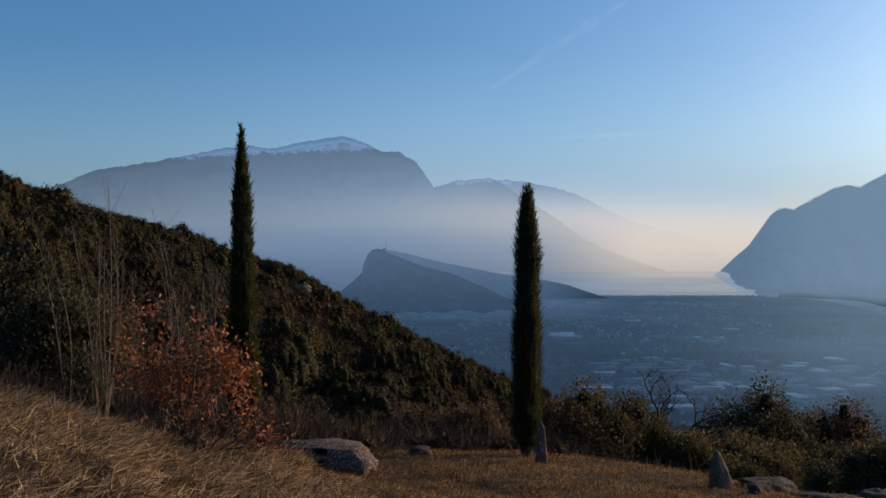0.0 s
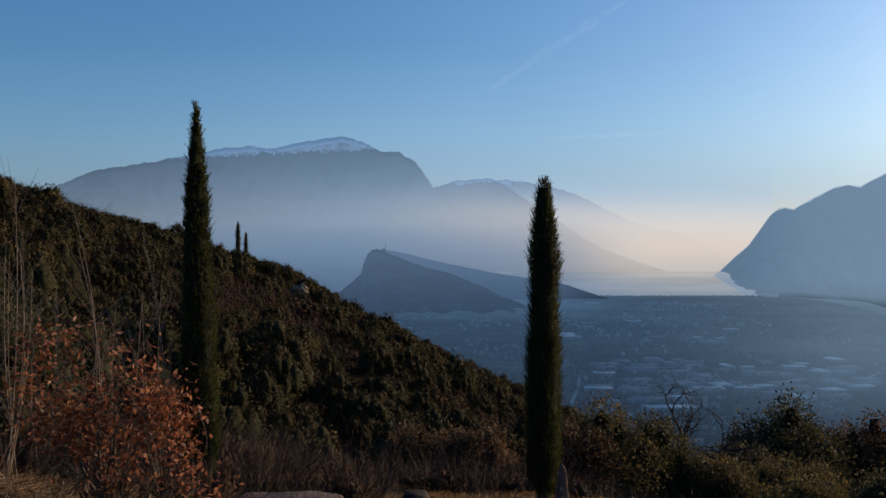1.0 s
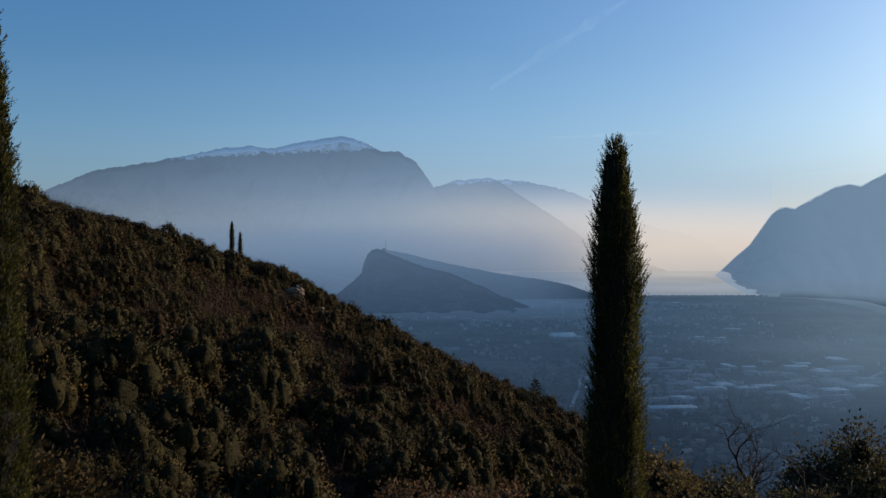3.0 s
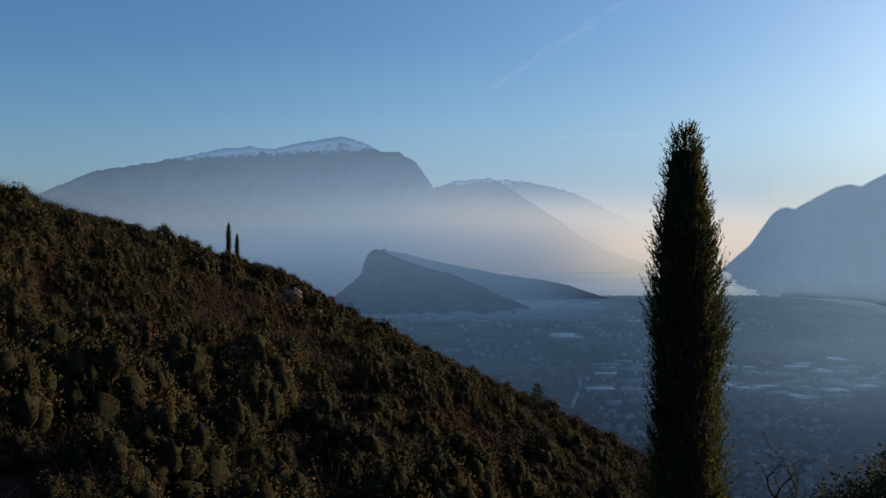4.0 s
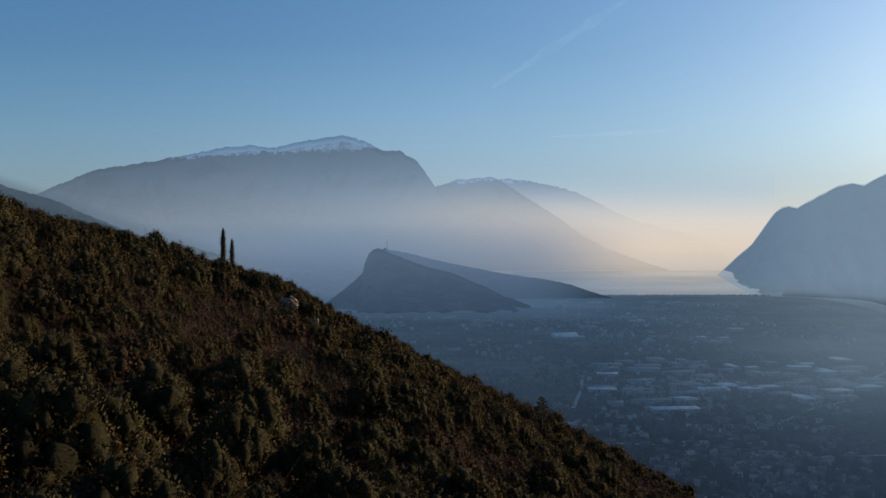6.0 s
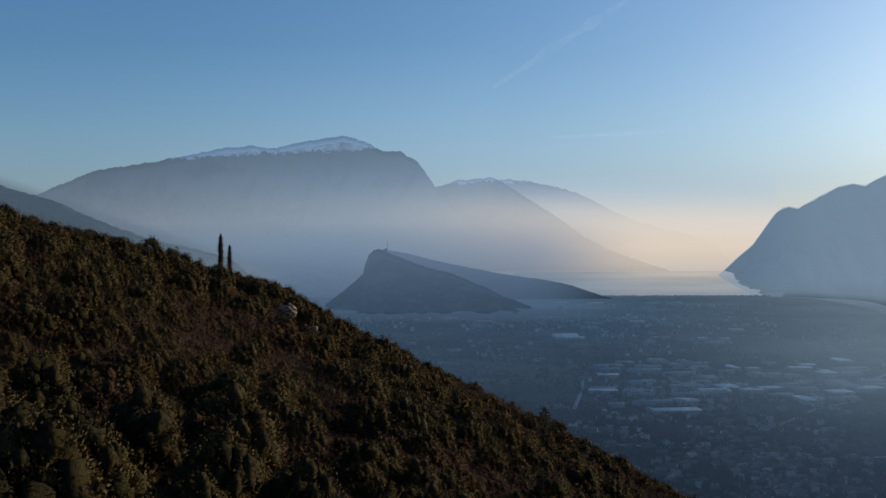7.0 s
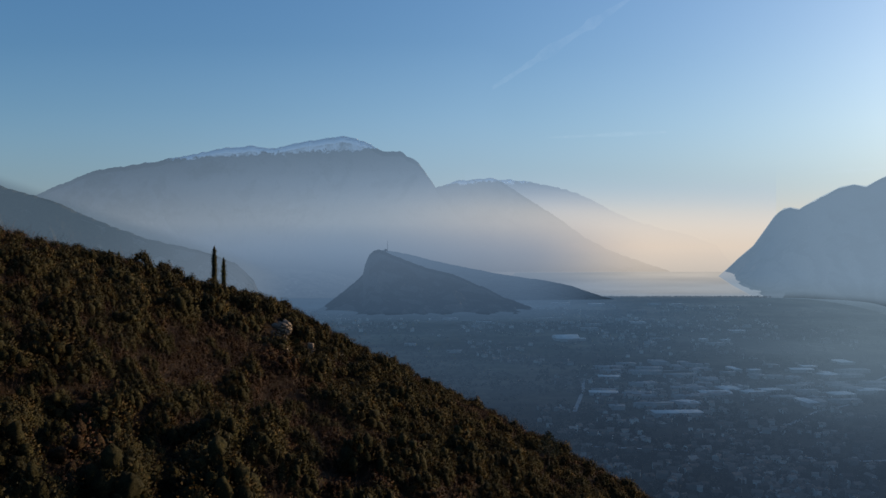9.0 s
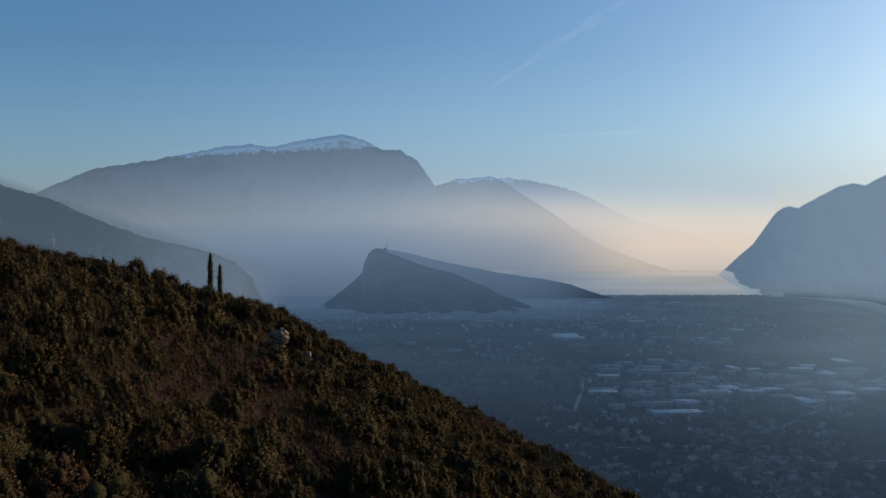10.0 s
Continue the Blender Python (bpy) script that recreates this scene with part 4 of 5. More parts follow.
for lean, long in (((-0.5, 0.05), 0.9), ((-0.28, 0), 1.2), ((-0.08, 0.1), 1.35), ((0.12, 0), 1.3), ((0.4, -0.05), 1.15), ((0.8, 0.1), 0.95), ((1.35, 0.1), 0.8)):
    b, t = grow((0.05 * lean[0], 0, 0), (lean[0], lean[1], 1), long, 0.030, 4, 3, 0.55, 0.3, 0.15, 0.66)
    bars += b
    tips += t
bars = [b for b in bars if -1.15 < b[0][-1, 0] < 1.75 - 0.45 * b[0][-1, 2] and b[0][-1, 2] < 3.1 and b[0][-1, 1] > -0.5]
part("branchwork", tubes_mesh("branchwork", bars, 5), M_BARK, oak)
ends = np.array([t[0] for t in tips])
ends = ends[(ends[:, 2] > 0.3) & (ends[:, 2] < 3.1) & (ends[:, 0] < 1.75 - 0.45 * ends[:, 2]) & (ends[:, 0] > -1.15) & (np.abs(ends[:, 1]) < 0.4)]
ends = ends[rng.choice(len(ends), 3000, p=(ends[:, 2] + 0.6) / (ends[:, 2] + 0.6).sum())] + rng.normal(size=(3000, 3)) * 0.15
part("foliage", loose_quads("foliage", leaves(ends, 0.095, 0.045)), M_RUST, oak, "curled rust-brown oak leaves")

# thin bare saplings
for k in range(15):
    x, y = rng.uniform(-8.3, -4.9), rng.uniform(17.0, 21.5)
    z = float(land_height(x, y))
    high = rng.uniform(2.9, 5.0)
    ob = thing("sapling", (x, y, z - 0.05), "thin leafless sapling with pale upright stems", "sapling", "saplings by the dry bank")
    for s in range(rng.integers(1, 4)):
        lean = rng.normal(size=2) * 0.10
        t = np.linspace(0, 1, 9)[:, None]
        stem = np.concatenate([lean * t + 0.04 * rng.normal(size=2) * np.sin(3 * t), t], 1) * high * rng.uniform(0.75, 1)
        stalk = part("stem", tubes_mesh("stem", [(stem, np.linspace(0.012, 0.004, 9))], 5), M_SAPLING, ob)
        for _ in range(9):
            i = rng.integers(2, 8)
            d = unit(np.array([*rng.normal(size=2) * 0.5, 1.0]))
            u = np.linspace(0, 1, 4)[:, None]
            part("twig", tubes_mesh("twig", [(stem[i] + d * u * high * rng.uniform(0.1, 0.26), np.linspace(0.005, 0.002, 4))], 4), M_SAPLING, stalk)


# ---- cypresses ----
def column_sprays(height, outline, count, twig, leaf, pieces, ragged):
    """Up-swept feathery sprays on a column tree; outline: (share of height, radius) pairs."""
    o = np.array(outline)
    t = rng.uniform(0.015, 1.0, count * 3)
    r = np.interp(t, o[:, 0], o[:, 1])
    keep = rng.uniform(size=len(t)) < (r + 0.03) / (r.max() + 0.03)
    t, r = t[keep][:count], r[keep][:count]
    a = rng.uniform(0, 2 * np.pi, len(t))
    bulge = 1 + ragged * (ripple(a * 2.2, t * height * 1.6, 1.0, 3) * 0.6 + 0.7 * (rng.uniform(size=len(t)) > 0.93) * rng.uniform(0, 1, len(t)))
    out = np.stack([np.cos(a), np.sin(a), 0 * a], -1)
    ln = twig * rng.uniform(0.6, 1.3, len(t)) * np.clip(0.45 + r, 0.5, 1.0)
    way = unit(out * rng.uniform(0.15, 0.6, (len(t), 1)) + np.array([0, 0, 1.0]) + rng.normal(size=(len(t), 3)) * 0.14)
    start = out * np.maximum(r * bulge * rng.uniform(0.72, 0.95, len(t)) - 0.3 * ln * 0.4, 0.0)[:, None]
    start[:, 2] = t * height - ln * 0.75
    s = np.linspace(0.05, 1.0, pieces)
    p = start[:, None] + way[:, None] * (ln[:, None] * s)[..., None]
    side = rng.normal(size=p.shape)
    w = unit(way[:, None] * 1.1 + 0.55 * unit(side))
    size = (1.15 - 0.5 * s)[None, :, None]
    p, w, size = p.reshape(-1, 3), w.reshape(-1, 3), np.broadcast_to(size, (*p.shape[:2], 1)).reshape(-1, 1)
    q = leaves(p, leaf, leaf * 0.26, w, 0.25)
    return p[:, None] + (q - p[:, None]) * size[:, None]


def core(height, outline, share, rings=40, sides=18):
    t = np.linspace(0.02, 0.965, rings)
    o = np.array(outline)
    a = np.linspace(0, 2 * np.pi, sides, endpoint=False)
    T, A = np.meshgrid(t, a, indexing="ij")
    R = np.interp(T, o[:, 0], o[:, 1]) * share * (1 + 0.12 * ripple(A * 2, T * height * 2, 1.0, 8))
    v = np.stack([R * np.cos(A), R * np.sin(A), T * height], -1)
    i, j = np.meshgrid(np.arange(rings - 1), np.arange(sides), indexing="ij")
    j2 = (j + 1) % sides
    return mesh_of("dark_inner_foliage", v, np.stack([i * sides + j, i * sides + j2, (i + 1) * sides + j2, (i + 1) * sides + j], -1).reshape(-1, 4), True)


def cypress(x, y, base, height, outline, label, count, twig, leaf, pieces, ragged=0.3, group="", bend=0.0):
    ob = thing("cypress", (x, y, base - 0.05), label, "cypress tree", group)
    ob.rotation_euler = (0, radians(bend), 0)
    part("trunk", tubes_mesh("trunk", [(np.array([(0, 0, 0), (0.02, 0, height * 0.3), (0, 0.01, height * 0.8)]), np.array([0.14, 0.1, 0.03]) * height / 7.5)], 9), M_BARK, ob)
    # solid core, coloured dark to stand in for shade behind the sprays
    part("dark_inner_foliage", core(height, outline, 0.80), M_CYPRESS_SHADE, ob)
    part("foliage", loose_quads("foliage", column_sprays(height, outline, count, twig, leaf, pieces, ragged)), M_CYPRESS, ob)
    return ob


SLIM = [(0, 0.14), (0.05, 0.26), (0.12, 0.35), (0.22, 0.36), (0.46, 0.29), (0.6, 0.245), (0.75, 0.205), (0.84, 0.155), (0.94, 0.07), (1, 0.01)]
BLUNT = [(0, 0.10), (0.05, 0.14), (0.09, 0.30), (0.2, 0.39), (0.5, 0.36), (0.7, 0.325), (0.8, 0.30), (0.9, 0.23), (0.96, 0.15), (1, 0.07)]
cypress(-4.73, 21.6, float(land_height(-4.73, 21.6)), 8.06 - float(land_height(-4.73, 21.6)), SLIM,
        "tall slender dark green cypress with a pointed top", 4400, 0.34, 0.058, 17, 0.22, bend=-0.5)
cypress(2.28, 24.6, float(land_height(2.28, 24.6)), 6.82 - float(land_height(2.28, 24.6)), BLUNT,
        "dark green cypress with a ragged blunt top", 6000, 0.36, 0.046, 22, 0.42)
NARROW = [(0, 0.08), (0.08, 0.07), (0.4, 0.075), (0.7, 0.065), (0.9, 0.04), (1, 0.005)]
for x, y, base, high in ((-58.6, 264, 3.2, 10.2), (-57.2, 268, 2.8, 7.6), (-85, 252, 7.5, 4.6), (-80.8, 252, 7.4, 4.9), (-78.6, 252, 7.3, 4.5), (-72.5, 254, 7.0, 4.4)):
    cypress(x, y, base, high, [(t, r * high * (1.0 if high > 7 else 0.8)) for t, r in NARROW], "slender dark cypress on the crest of the hillside", 420, 0.9, 0.28, 5, 0.2,
            "cypresses on the crest")


# ---- lone pine on the slope ----
def pine(x, y, top, height):
    ob = thing("pine_tree", (x, y, top - height), "small dark pine standing out of the scrub", "tree")
    part("trunk", tubes_mesh("trunk", [(np.array([(0, 0, 0), (0.05, 0, height * 0.5), (0, 0, height)]), np.array([0.12, 0.08, 0.02]))], 7), M_BARK, ob)
    qs, bars = [], []
    for k in range(34):
        t = 0.25 + 0.73 * k / 33
        a, ln = k * 2.4, (1.02 - t) * height * 0.52 + 0.15
        d = np.array([math.cos(a), math.sin(a), 0.12])
        s = np.linspace(0.1, 1, 26)[:, None]
        p = np.array([0, 0, t * height]) + d * s * ln + np.array([0, 0, 0.14]) * ln * s ** 2
        bars.append((p[::5], np.linspace(0.03, 0.008, len(p[::5]))))
        p = np.repeat(p, 5, 0) + rng.normal(size=(130, 3)) * 0.07 * ln
        qs.append(leaves(p, 0.26, 0.06, np.broadcast_to(d + np.array([0, 0, 0.4]), p.shape)))
    part("branchwork", tubes_mesh("branchwork", bars, 4), M_BARK, ob)
    part("foliage", loose_quads("foliage", np.concatenate(qs)), M_PINE, ob)


pine(20.0, 209.5, -23.0, 6.5)


# ---- stones ----
def boulder(size, bumps, seed, taper=0.0, dents=()):
    """A weathered stone: a rounded block, roughened, with hollows cut into its front as (across, up, half width, half height, depth)."""
    bm = bmesh.new()
    bmesh.ops.create_icosphere(bm, subdivisions=6 if dents else 4, radius=1.0)
    for v in bm.verts:
        c = v.co.copy()
        k = max(abs(c.x), abs(c.y), abs(c.z))
        c = c.lerp(c / k, 0.35)
        big = noise.fractal(c * 1.1 + Vector((seed, 0, 0)), 1.0, 2.0, 3)
        fine = noise.fractal(c * 5 + Vector((0, seed, 0)), 0.9, 2.1, 4)
        c *= 1 + bumps * big + bumps * 0.22 * fine
        wide = 1 - taper * (c.z + 1) / 2
        v.co = Vector((c.x * size[0] * wide, c.y * size[1] * wide, (c.z + 0.75) * size[2]))
        for x, z, rx, rz, deep in dents:
            d = ((v.co.x - x) / rx) ** 4 + ((v.co.z - z) / rz) ** 4
            if d < 1 and v.co.y < 0:
                v.co.y += deep * min(1.0, (1 - d) / 0.4)
    me = bpy.data.meshes.new("stone")
    bm.to_mesh(me)
    bm.free()
    me.polygons.foreach_set("use_smooth", np.ones(len(me.polygons), bool))
    return me


def stone(name, x, y, size, material, label, bumps=0.2, seed=1.0, taper=0.0, turn=0.0, dents=(), tilt=0.0):
    ob = part(name, boulder(size, bumps, seed, taper, dents), material)
    ob.location, ob.rotation_euler = (x, y, float(land_height(x, y)) - 0.06), (0, radians(tilt), radians(turn))
    return tagged(ob, label, "stone")


stone("carved_rock", -2.75, 20.3, (1.42, 0.72, 0.38), M_CARVED, "low speckled red and pale rock with two dark hollows", 0.09, 3.0, 0.22, -6,
      ((0.10, 0.50, 0.17, 0.075, 0.42), (0.06, 0.28, 0.15, 0.10, 0.40)))
stone("standing_stone", 2.52, 23.3, (0.19, 0.15, 0.66), M_GREYSTONE, "upright weathered stone beside the cypress", 0.10, 6.0, 0.55, 10)
stone("standing_stone", 6.35, 20.8, (0.36, 0.26, 0.54), M_GREYSTONE, "pointed wedge-shaped stone on the lawn", 0.14, 9.0, 0.80, 20, tilt=-6)
stone("boulder", 7.7, 21.6, (0.75, 0.6, 0.15), M_REDSTONE, "low rounded boulder at the lawn edge", 0.36, 11.0, 0.2, 30)
stone("boulder", 8.7, 20.2, (0.85, 0.6, 0.13), M_REDSTONE, "reddish rounded boulder at the lawn edge", 0.36, 12.0, 0.2, -20)
stone("boulder", 6.9, 20.0, (0.2, 0.18, 0.15), M_REDSTONE, "small stone beside the pointed stone", 0.2, 13.0, 0.2, 40)
stone("boulder", 10.3, 21.4, (0.6, 0.5, 0.20), M_REDSTONE, "dark boulder beneath the shrubs", 0.2, 14.0, 0.2, 10)
stone("boulder", -0.62, 24.3, (0.34, 0.30, 0.18), M_REDSTONE, "dark rounded boulder in the brush", 0.16, 15.0, 0.2, 0)

# pale rock outcrop: a broken little cliff
crag = thing("rock_outcrop", (-38.0, 239.8, -13.2), "pale broken limestone cliff among the scrub", "rock outcrop")
for k in range(64):
    high = rng.uniform(0, 8.6)
    me = boulder((rng.uniform(0.45, 1.25), rng.uniform(0.6, 1.1), rng.uniform(0.22, 0.62)), 0.5, 20.0 + k, 0.05)
    ob = part("rock", me, M_LIMESTONE, crag)
    ob.location = (rng.uniform(-2.0, 2.0) * (1.15 - 0.06 * high) + 0.16 * (high - 4), 0.34 * high + rng.uniform(-0.8, 0.8), high - 0.6)
    ob.rotation_euler = (rng.uniform(-0.15, 0.15), 0.35 + rng.uniform(-0.2, 0.2), rng.uniform(-0.6, 0.6))
for x, y in ((-31.5, 246), (-27, 250), (-30, 241), (-24, 243), (-47, 238), (-21.5, 236)):
    stone("rock", x, y, (0.9, 0.7, 0.75), M_LIMESTONE, "pale limestone rock showing through the scrub", 0.3, 60 + x, 0.2, x * 40)


# ---- grass ----
def blades(places, ways, length, width):
    """Bent grass blades of two pieces each."""
    k = len(places)
    ln = length * rng.uniform(0.5, 1.3, (k, 1))
    side = unit(np.cross(ways, rng.normal(size=(k, 3)))) * width * 0.5
    mid = places + (ways * 0.55 + np.array([0, 0, 0.45])) * ln * 0.5
    tip = places + unit(ways + np.array([0, 0, 0.05])) * ln
    a = np.stack([places - side, places + side, mid + side * 0.8, mid - side * 0.8], 1)
    b = np.stack([mid - side * 0.8, mid + side * 0.8, tip + side * 0.1, tip - side * 0.1], 1)
    return np.concatenate([a, b])


k = 170000
p = np.stack([rng.uniform(-10.5, 0.5, k), rng.uniform(7.5, 20.5, k)], -1)
tuft = ripple(p[:, 0], p[:, 1], 0.35, 4) + ripple(p[:, 0], p[:, 1], 0.9, 9)
edge = -1.6 - 0.28 * (p[:, 1] - 14)
keep = (p[:, 0] < edge + 0.5 * tuft) & (tuft > rng.uniform(-1.3, 1.1, k)) & (np.hypot(p[:, 0] + 2.45, p[:, 1] - 20.3) > 0.9)
p, tuft = p[keep], tuft[keep]
comb = np.stack([0.75 + 0.5 * ripple(p[:, 0], p[:, 1], 0.7, 1), -0.25 + 0.6 * ripple(p[:, 0], p[:, 1], 0.8, 2), 0.10 + 0 * p[:, 0]], -1)
comb = unit(comb + rng.normal(size=comb.shape) * 0.5)
comb[:, 2] = np.abs(comb[:, 2])
stuff("dry_grass", blades(on_land(p, 0.01) + np.array([0, 0, 1.0]) * (0.10 * np.clip(tuft, 0, 1.6))[:, None], comb, 0.38, 0.016), M_STRAW, "long golden dry grass lying over the bank", "grass")
k = 90000
p = np.stack([rng.uniform(-4.0, 11.0, k), rng.uniform(15.0, 28.0, k)], -1)
p = p[rng.uniform(-1.0, 0.8, k) < ripple(p[:, 0], p[:, 1], 0.5, 5)]
way = unit(rng.normal(size=(len(p), 3)) * 0.6 + np.array([0.2, -0.1, 0.8]))
way[:, 2] = np.abs(way[:, 2])
stuff("short_grass", blades(on_land(p, 0.005), way, 0.13, 0.010), M_LAWN, "short withered yellow-green lawn grass", "grass")


# ---- valley: works, houses and trees ----
M_PALE_ROOF = plain_material("pale_sheet_roof", (0.66, 0.65, 0.63), 0.6, 0.25, 0.05)
M_GREY_ROOF = plain_material("grey_sheet_roof", (0.26, 0.25, 0.245), 0.7, 0.3, 0.05)
M_WORKS_WALL = plain_material("works_wall", (0.30, 0.29, 0.27), 0.8, 0.3, 0.1)
M_TILE_ROOF = leaf_material("town_roof", (0.05, 0.035, 0.03), (0.13, 0.090, 0.070), (0.32, 0.27, 0.24), 0.004, 0.0, 0.9)
M_HOUSE_WALL = leaf_material("town_wall", (0.06, 0.055, 0.05), (0.13, 0.118, 0.105), (0.70, 0.66, 0.62), 0.004, 0.0, 0.9)
M_VALLEY_TREE = leaf_material("valley_tree_leaf", (0.012, 0.015, 0.009), (0.026, 0.028, 0.016), (0.05, 0.046, 0.028), 0.004, 0.0, 0.9)


def warehouse(x, y, long, wide, high, turn, roof, label, curved=0.0, name="warehouse"):
    ob = thing(name, (x, y, float(valley_height(y)) - 0.3), label, "warehouse", "works in the valley")
    ob.rotation_euler = (0, 0, radians(turn))
    a, b = long / 2, wide / 2
    v = [(-a, -b, 0), (a, -b, 0), (a, b, 0), (-a, b, 0), (-a, -b, high), (a, -b, high), (a, b, high), (-a, b, high)]
    part("wall", mesh_of("wall", v, [(0, 1, 5, 4), (1, 2, 6, 5), (2, 3, 7, 6), (3, 0, 4, 7), (4, 5, 6, 7)]), M_WORKS_WALL, ob)
    s = np.linspace(-1, 1, 9)
    rise = (high * 0.10 + curved) * (1 - s ** 2 if curved else 1 - np.abs(s))
    rows = [[(sx * (a + 0.6), t * (b + 0.6), high + 0.3 + r) for t, r in zip(s, rise)] for sx in (-1, 1)]
    rows.append([(p[0], p[1], high + 0.02) for p in rows[1]])
    rows.insert(0, [(p[0], p[1], high + 0.02) for p in rows[0]])
    vv = np.array(rows).reshape(-1, 3)
    f = [(i * 9 + j, (i + 1) * 9 + j, (i + 1) * 9 + j + 1, i * 9 + j + 1) for i in range(3) for j in range(8)]
    part("roof", mesh_of("roof", vv, f), roof, ob)
    return ob


warehouse(436, 1744, 92, 34, 9, 4, M_PALE_ROOF, "long pale-roofed warehouse on the valley floor")
warehouse(375, 2860, 72, 60, 7, 10, M_PALE_ROOF, "hall with a pale curved roof among fields", 9.0, "sports_hall")
warehouse(455, 3640, 75, 40, 8, 0, M_PALE_ROOF, "pale flat works building near the lake")
warehouse(595, 3620, 60, 40, 8, 0, M_PALE_ROOF, "pale flat works building near the lake")
warehouse(660, 1990, 48, 34, 9, 12, M_PALE_ROOF, "pale-roofed works hall on the valley floor")
warehouse(395, 2230, 50, 30, 8, -6, M_PALE_ROOF, "pale-roofed works hall on the valley floor")
warehouse(920, 2010, 60, 38, 9, 8, M_PALE_ROOF, "pale-roofed works hall on the valley floor")
warehouse(-30, 3280, 120, 18, 6, 3, M_PALE_ROOF, "long low pale works building below the hill")
for k in range(64):
    y = rng.uniform(1800, 2480)
    x = y * rng.uniform(0.17, 0.50)
    pale = rng.uniform() < 0.22
    warehouse(x, y, rng.uniform(28, 80), rng.uniform(18, 44), rng.uniform(6, 10), rng.choice([6, 12, -4, 96]), M_PALE_ROOF if pale else M_GREY_ROOF,
              "pale-roofed works building in the hazy valley" if pale else "grey-roofed works building in the hazy valley")
for k in range(26):
    y = rng.uniform(2600, 3650)
    x = y * rng.uniform(-0.06, 0.34)
    warehouse(x, y, rng.uniform(25, 60), rng.uniform(15, 30), rng.uniform(6, 9), rng.uniform(-12, 12), M_PALE_ROOF if k % 3 == 0 else M_GREY_ROOF,
              "grey works building among distant fields" if k % 3 else "pale works building among distant fields")


def road_strip(points, wide):
    """A pale country road on the valley floor through the points."""
    p = np.array(points, float)
    t = np.linspace(0, len(p) - 1, 10 * (len(p) - 1) + 1)
    mid = np.stack([np.interp(t, np.arange(len(p)), p[:, i]) for i in (0, 1)], -1)
    way = unit(np.gradient(mid, axis=0))
    side = np.stack([-way[:, 1], way[:, 0]], -1) * wide / 2
    v = np.concatenate([np.column_stack([q, valley_height(q[:, 1]) + 0.8]) for q in (mid - side, mid + side)])
    k, w = np.arange(len(mid) - 1)[:, None], len(mid)
    tagged(part("road", mesh_of("road", v, np.concatenate([k, k + 1, k + w + 1, k + w], 1)), M_ROAD), "pale road across the valley floor", "road", kind="structure")


M_ROAD = plain_material("road_surface", (0.30, 0.29, 0.28), 0.9, 0.25, 0.05)
road_strip([(505, 1560), (600, 1640), (720, 1790), (860, 1900)], 9)
road_strip([(250, 1790), (300, 2020), (330, 2200), (420, 2330), (640, 2370)], 8)
road_strip([(150, 1500), (420, 1440), (620, 1380), (800, 1400)], 8)
road_strip([(-120, 3255), (60, 3235), (240, 3262), (420, 3300)], 10)
road_strip([(640, 2060), (980, 2140), (1200, 2400)], 9)


def town(places, size, high):
    """House walls and pitched roofs for many small houses: two sets of quads."""
    k = len(places)
    a = size * rng.uniform(0.7, 1.5, k) / 2
    b = a * rng.uniform(0.6, 0.9, k)
    h = high * rng.uniform(0.6, 1.3, k)
    t = rng.choice([0.1, 0.35, 1.7, -0.3], k) + rng.normal(size=k) * 0.12
    ux, uy = np.stack([np.cos(t), np.sin(t), 0 * t], -1), np.stack([-np.sin(t), np.cos(t), 0 * t], -1)
    up = np.array([0, 0, 1.0])

    def at(sx, sy, z):
        return places + ux * (a * sx)[:, None] + uy * (b * sy)[:, None] + up * z[:, None]

    z0 = -0.5 + 0 * h
    ring = [(-1, -1), (1, -1), (1, 1), (-1, 1)]
    walls = [np.stack([at(*p, z0), at(*q, z0), at(*q, h), at(*p, h)], 1) for p, q in zip(ring, ring[1:] + ring[:1])]
    top = h + b * 0.5
    roofs = [np.stack([at(-1.08, s * 1.12, h - 0.2), at(1.08, s * 1.12, h - 0.2), at(1.08, 0, top), at(-1.08, 0, top)], 1) for s in (-1, 1)]
    gable = [np.stack([at(s, -1, h), at(s, 1, h), at(s, 0.02, top - 0.1), at(s, -0.02, top - 0.1)], 1) for s in (-1, 1)]
    return np.concatenate(walls + gable), np.concatenate(roofs)


def valley_places(k, y0, y1, s0, s1, clump=1.0, size=120.0):
    y = rng.uniform(y0, y1, k * 3)
    x = y * rng.uniform(s0, s1, k * 3)
    ok = fbm(x, 0.6 * y, size, 3, y0 % 7) > rng.uniform(-0.6, 0.7, k * 3) * clump
    p = np.stack([x[ok], y[ok]], -1)[:k]
    return np.column_stack([p, valley_height(p[:, 1])])


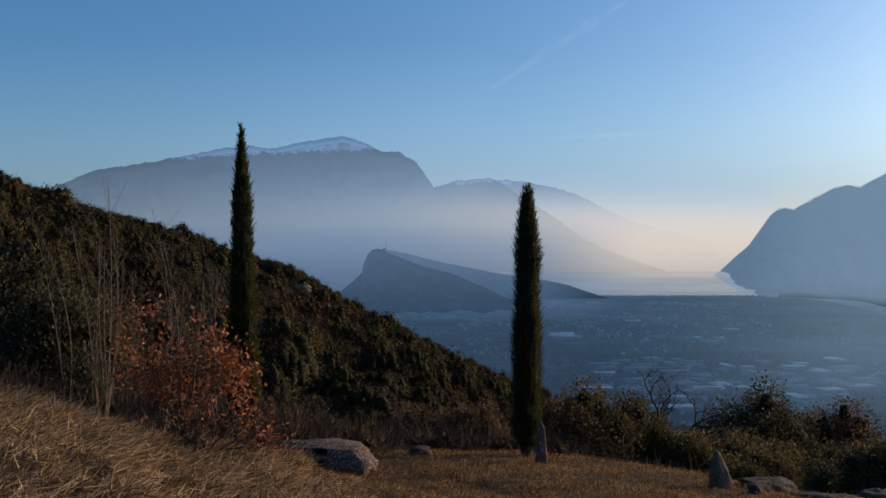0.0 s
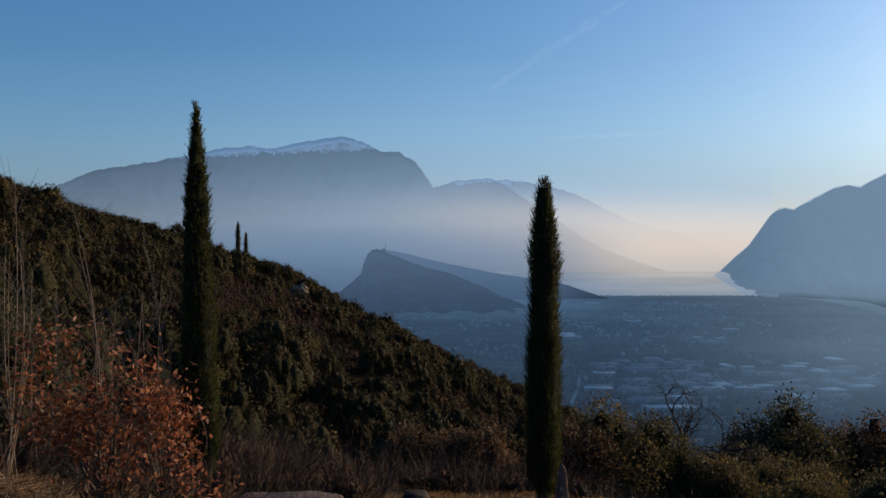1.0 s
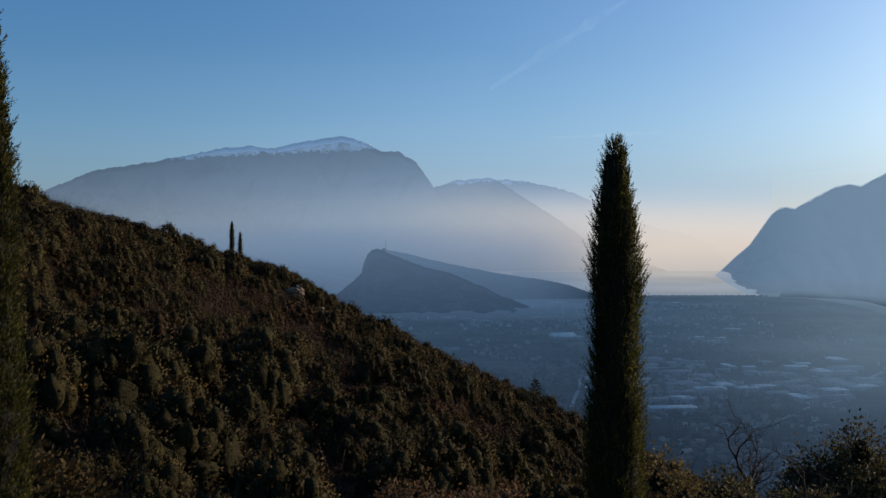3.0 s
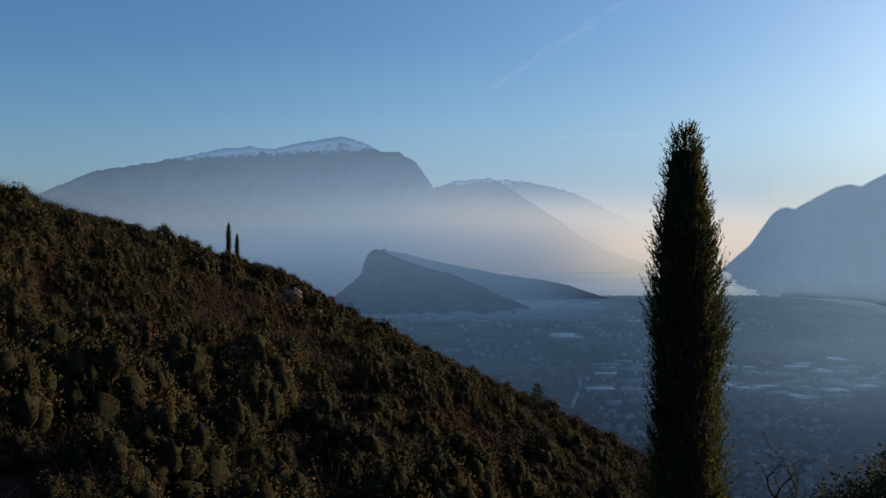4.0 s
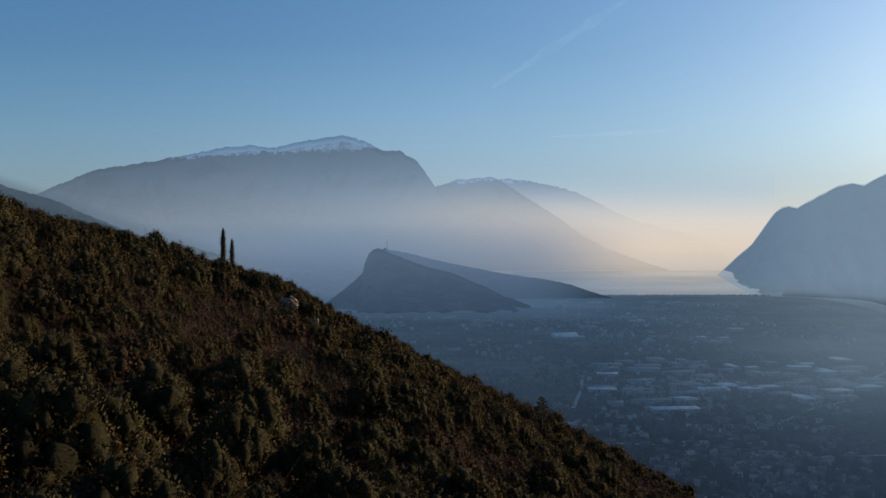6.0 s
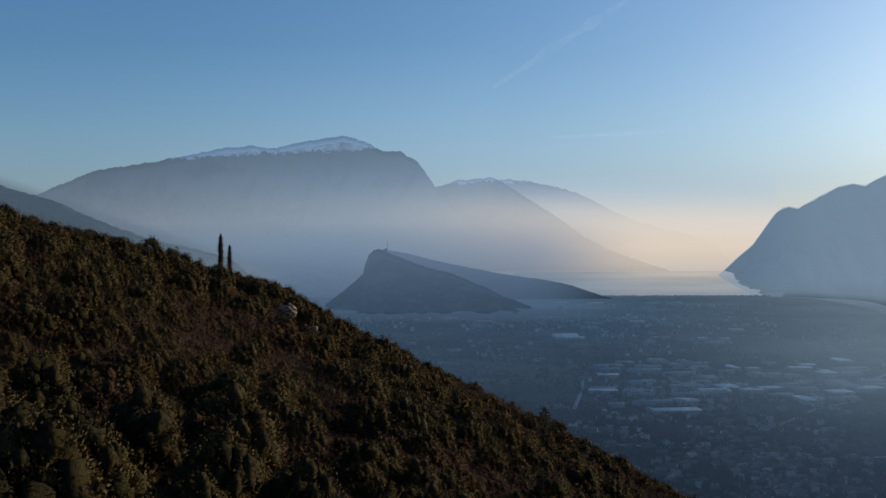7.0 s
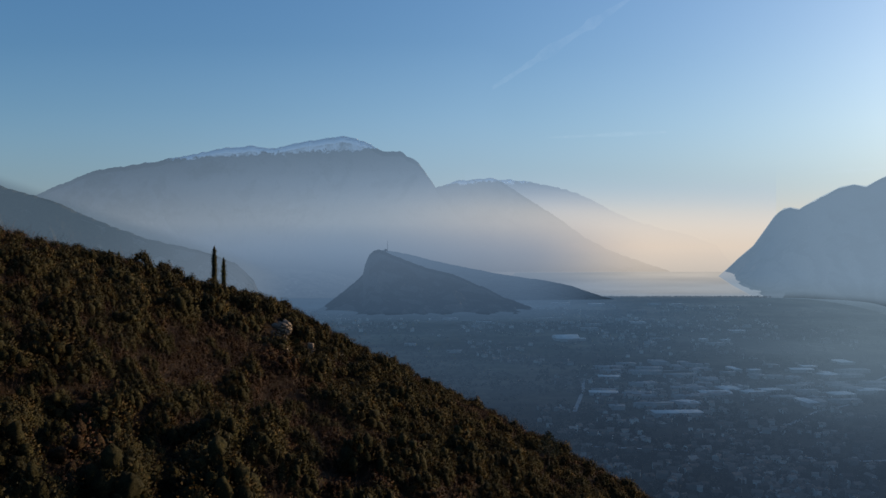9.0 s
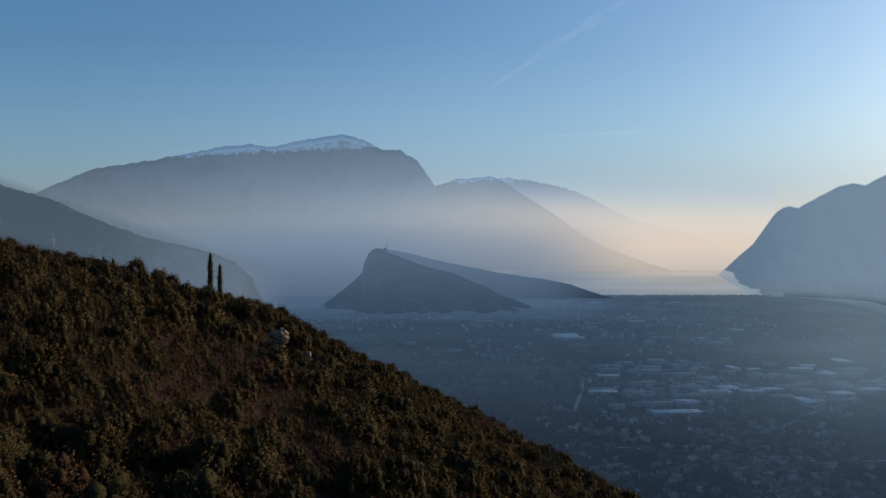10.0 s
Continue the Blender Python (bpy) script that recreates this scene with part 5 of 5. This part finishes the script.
H = np.concatenate([valley_places(620, 1030, 1640, 0.05, 0.46, 0.75, 80), valley_places(120, 1640, 1850, 0.10, 0.5, 0.5, 100), valley_places(420, 1850, 2450, 0.12, 0.5, 0.6),
                    valley_places(330, 2450, 3000, -0.02, 0.45, 0.35, 160), valley_places(620, 3000, 3620, -0.12, 0.36, 0.40, 150), valley_places(160, 3000, 3450, -0.2, -0.06, 0.5)])
near_town = np.where((H[:, 1] < 1500) & (H[:, 0] > 150))[0][:200]
house_forms = []
for k in range(6):
    w, r = town(np.zeros((1, 3)), 10.5, 6.5)
    w, r = loose_quads("wall", w), loose_quads("roof", r)
    w.materials.append(M_HOUSE_WALL)
    r.materials.append(M_TILE_ROOF)
    house_forms.append((w, r))
for i in near_town:
    ob = thing("house", H[i], "small house with a dull tiled roof in the hazy valley", "house", "houses in the valley")
    ob.rotation_euler = (0, 0, rng.uniform(0, 6.28))
    for name, me in zip(("wall", "roof"), house_forms[rng.integers(0, 6)]):
        new(name, me).parent = ob
slope = np.stack([rng.uniform(-0.20, -0.08, 130), rng.uniform(0.25, 0.92, 130)], -1)
far_y = 4005 - 33 * slope[:, 1]
crest = np.interp(slope[:, 0] * 1608 + 784, (430, 500, 560, 620, 680), (482, 472, 476, 490, 512))
crest = EYE + (441 - crest) / 1608 * 4005
far_z = crest + (valley_height(far_y) - 12 - crest) * slope[:, 1] ** 0.8 + 5
walls, roofs = town(np.concatenate([np.delete(H, near_town, 0), np.stack([slope[:, 0] * far_y, far_y, far_z], -1)]), 10.5, 6.5)
stuff("town_houses", walls, M_HOUSE_WALL, "pale walls of small houses scattered over the valley", "houses")
stuff("town_roofs", roofs, M_TILE_ROOF, "dull tiled roofs of small houses over the valley", "roofs")
T = np.concatenate([valley_places(2200, 1050, 1750, 0.0, 0.5, 1.2, 60), valley_places(1500, 1750, 3000, -0.1, 0.5, 0.8, 90), valley_places(500, 3000, 3450, -0.2, 0.45, 0.8, 110)])
b = rng.uniform(0.6, 1.3, len(T))
crowns("valley_trees", T, 4.5 * b, 7.0 * b, 8, 13, 4.6, 3.8, 4, M_VALLEY_TREE, "dark trees and hedges over the valley floor", category="trees")
y = rng.uniform(3945, 3983, 800)
shore = np.stack([rng.uniform(0.13, 0.37, 800) * y, y], -1)
b = rng.uniform(0.4, 1.1, 800)
crowns("shore_trees", np.column_stack([shore, valley_height(shore[:, 1])]), 5.5 * b, 7.0 * b, 8, 14, 4.0, 3.0, 4, M_VALLEY_TREE,
       "dark line of trees along the lake shore", category="trees")
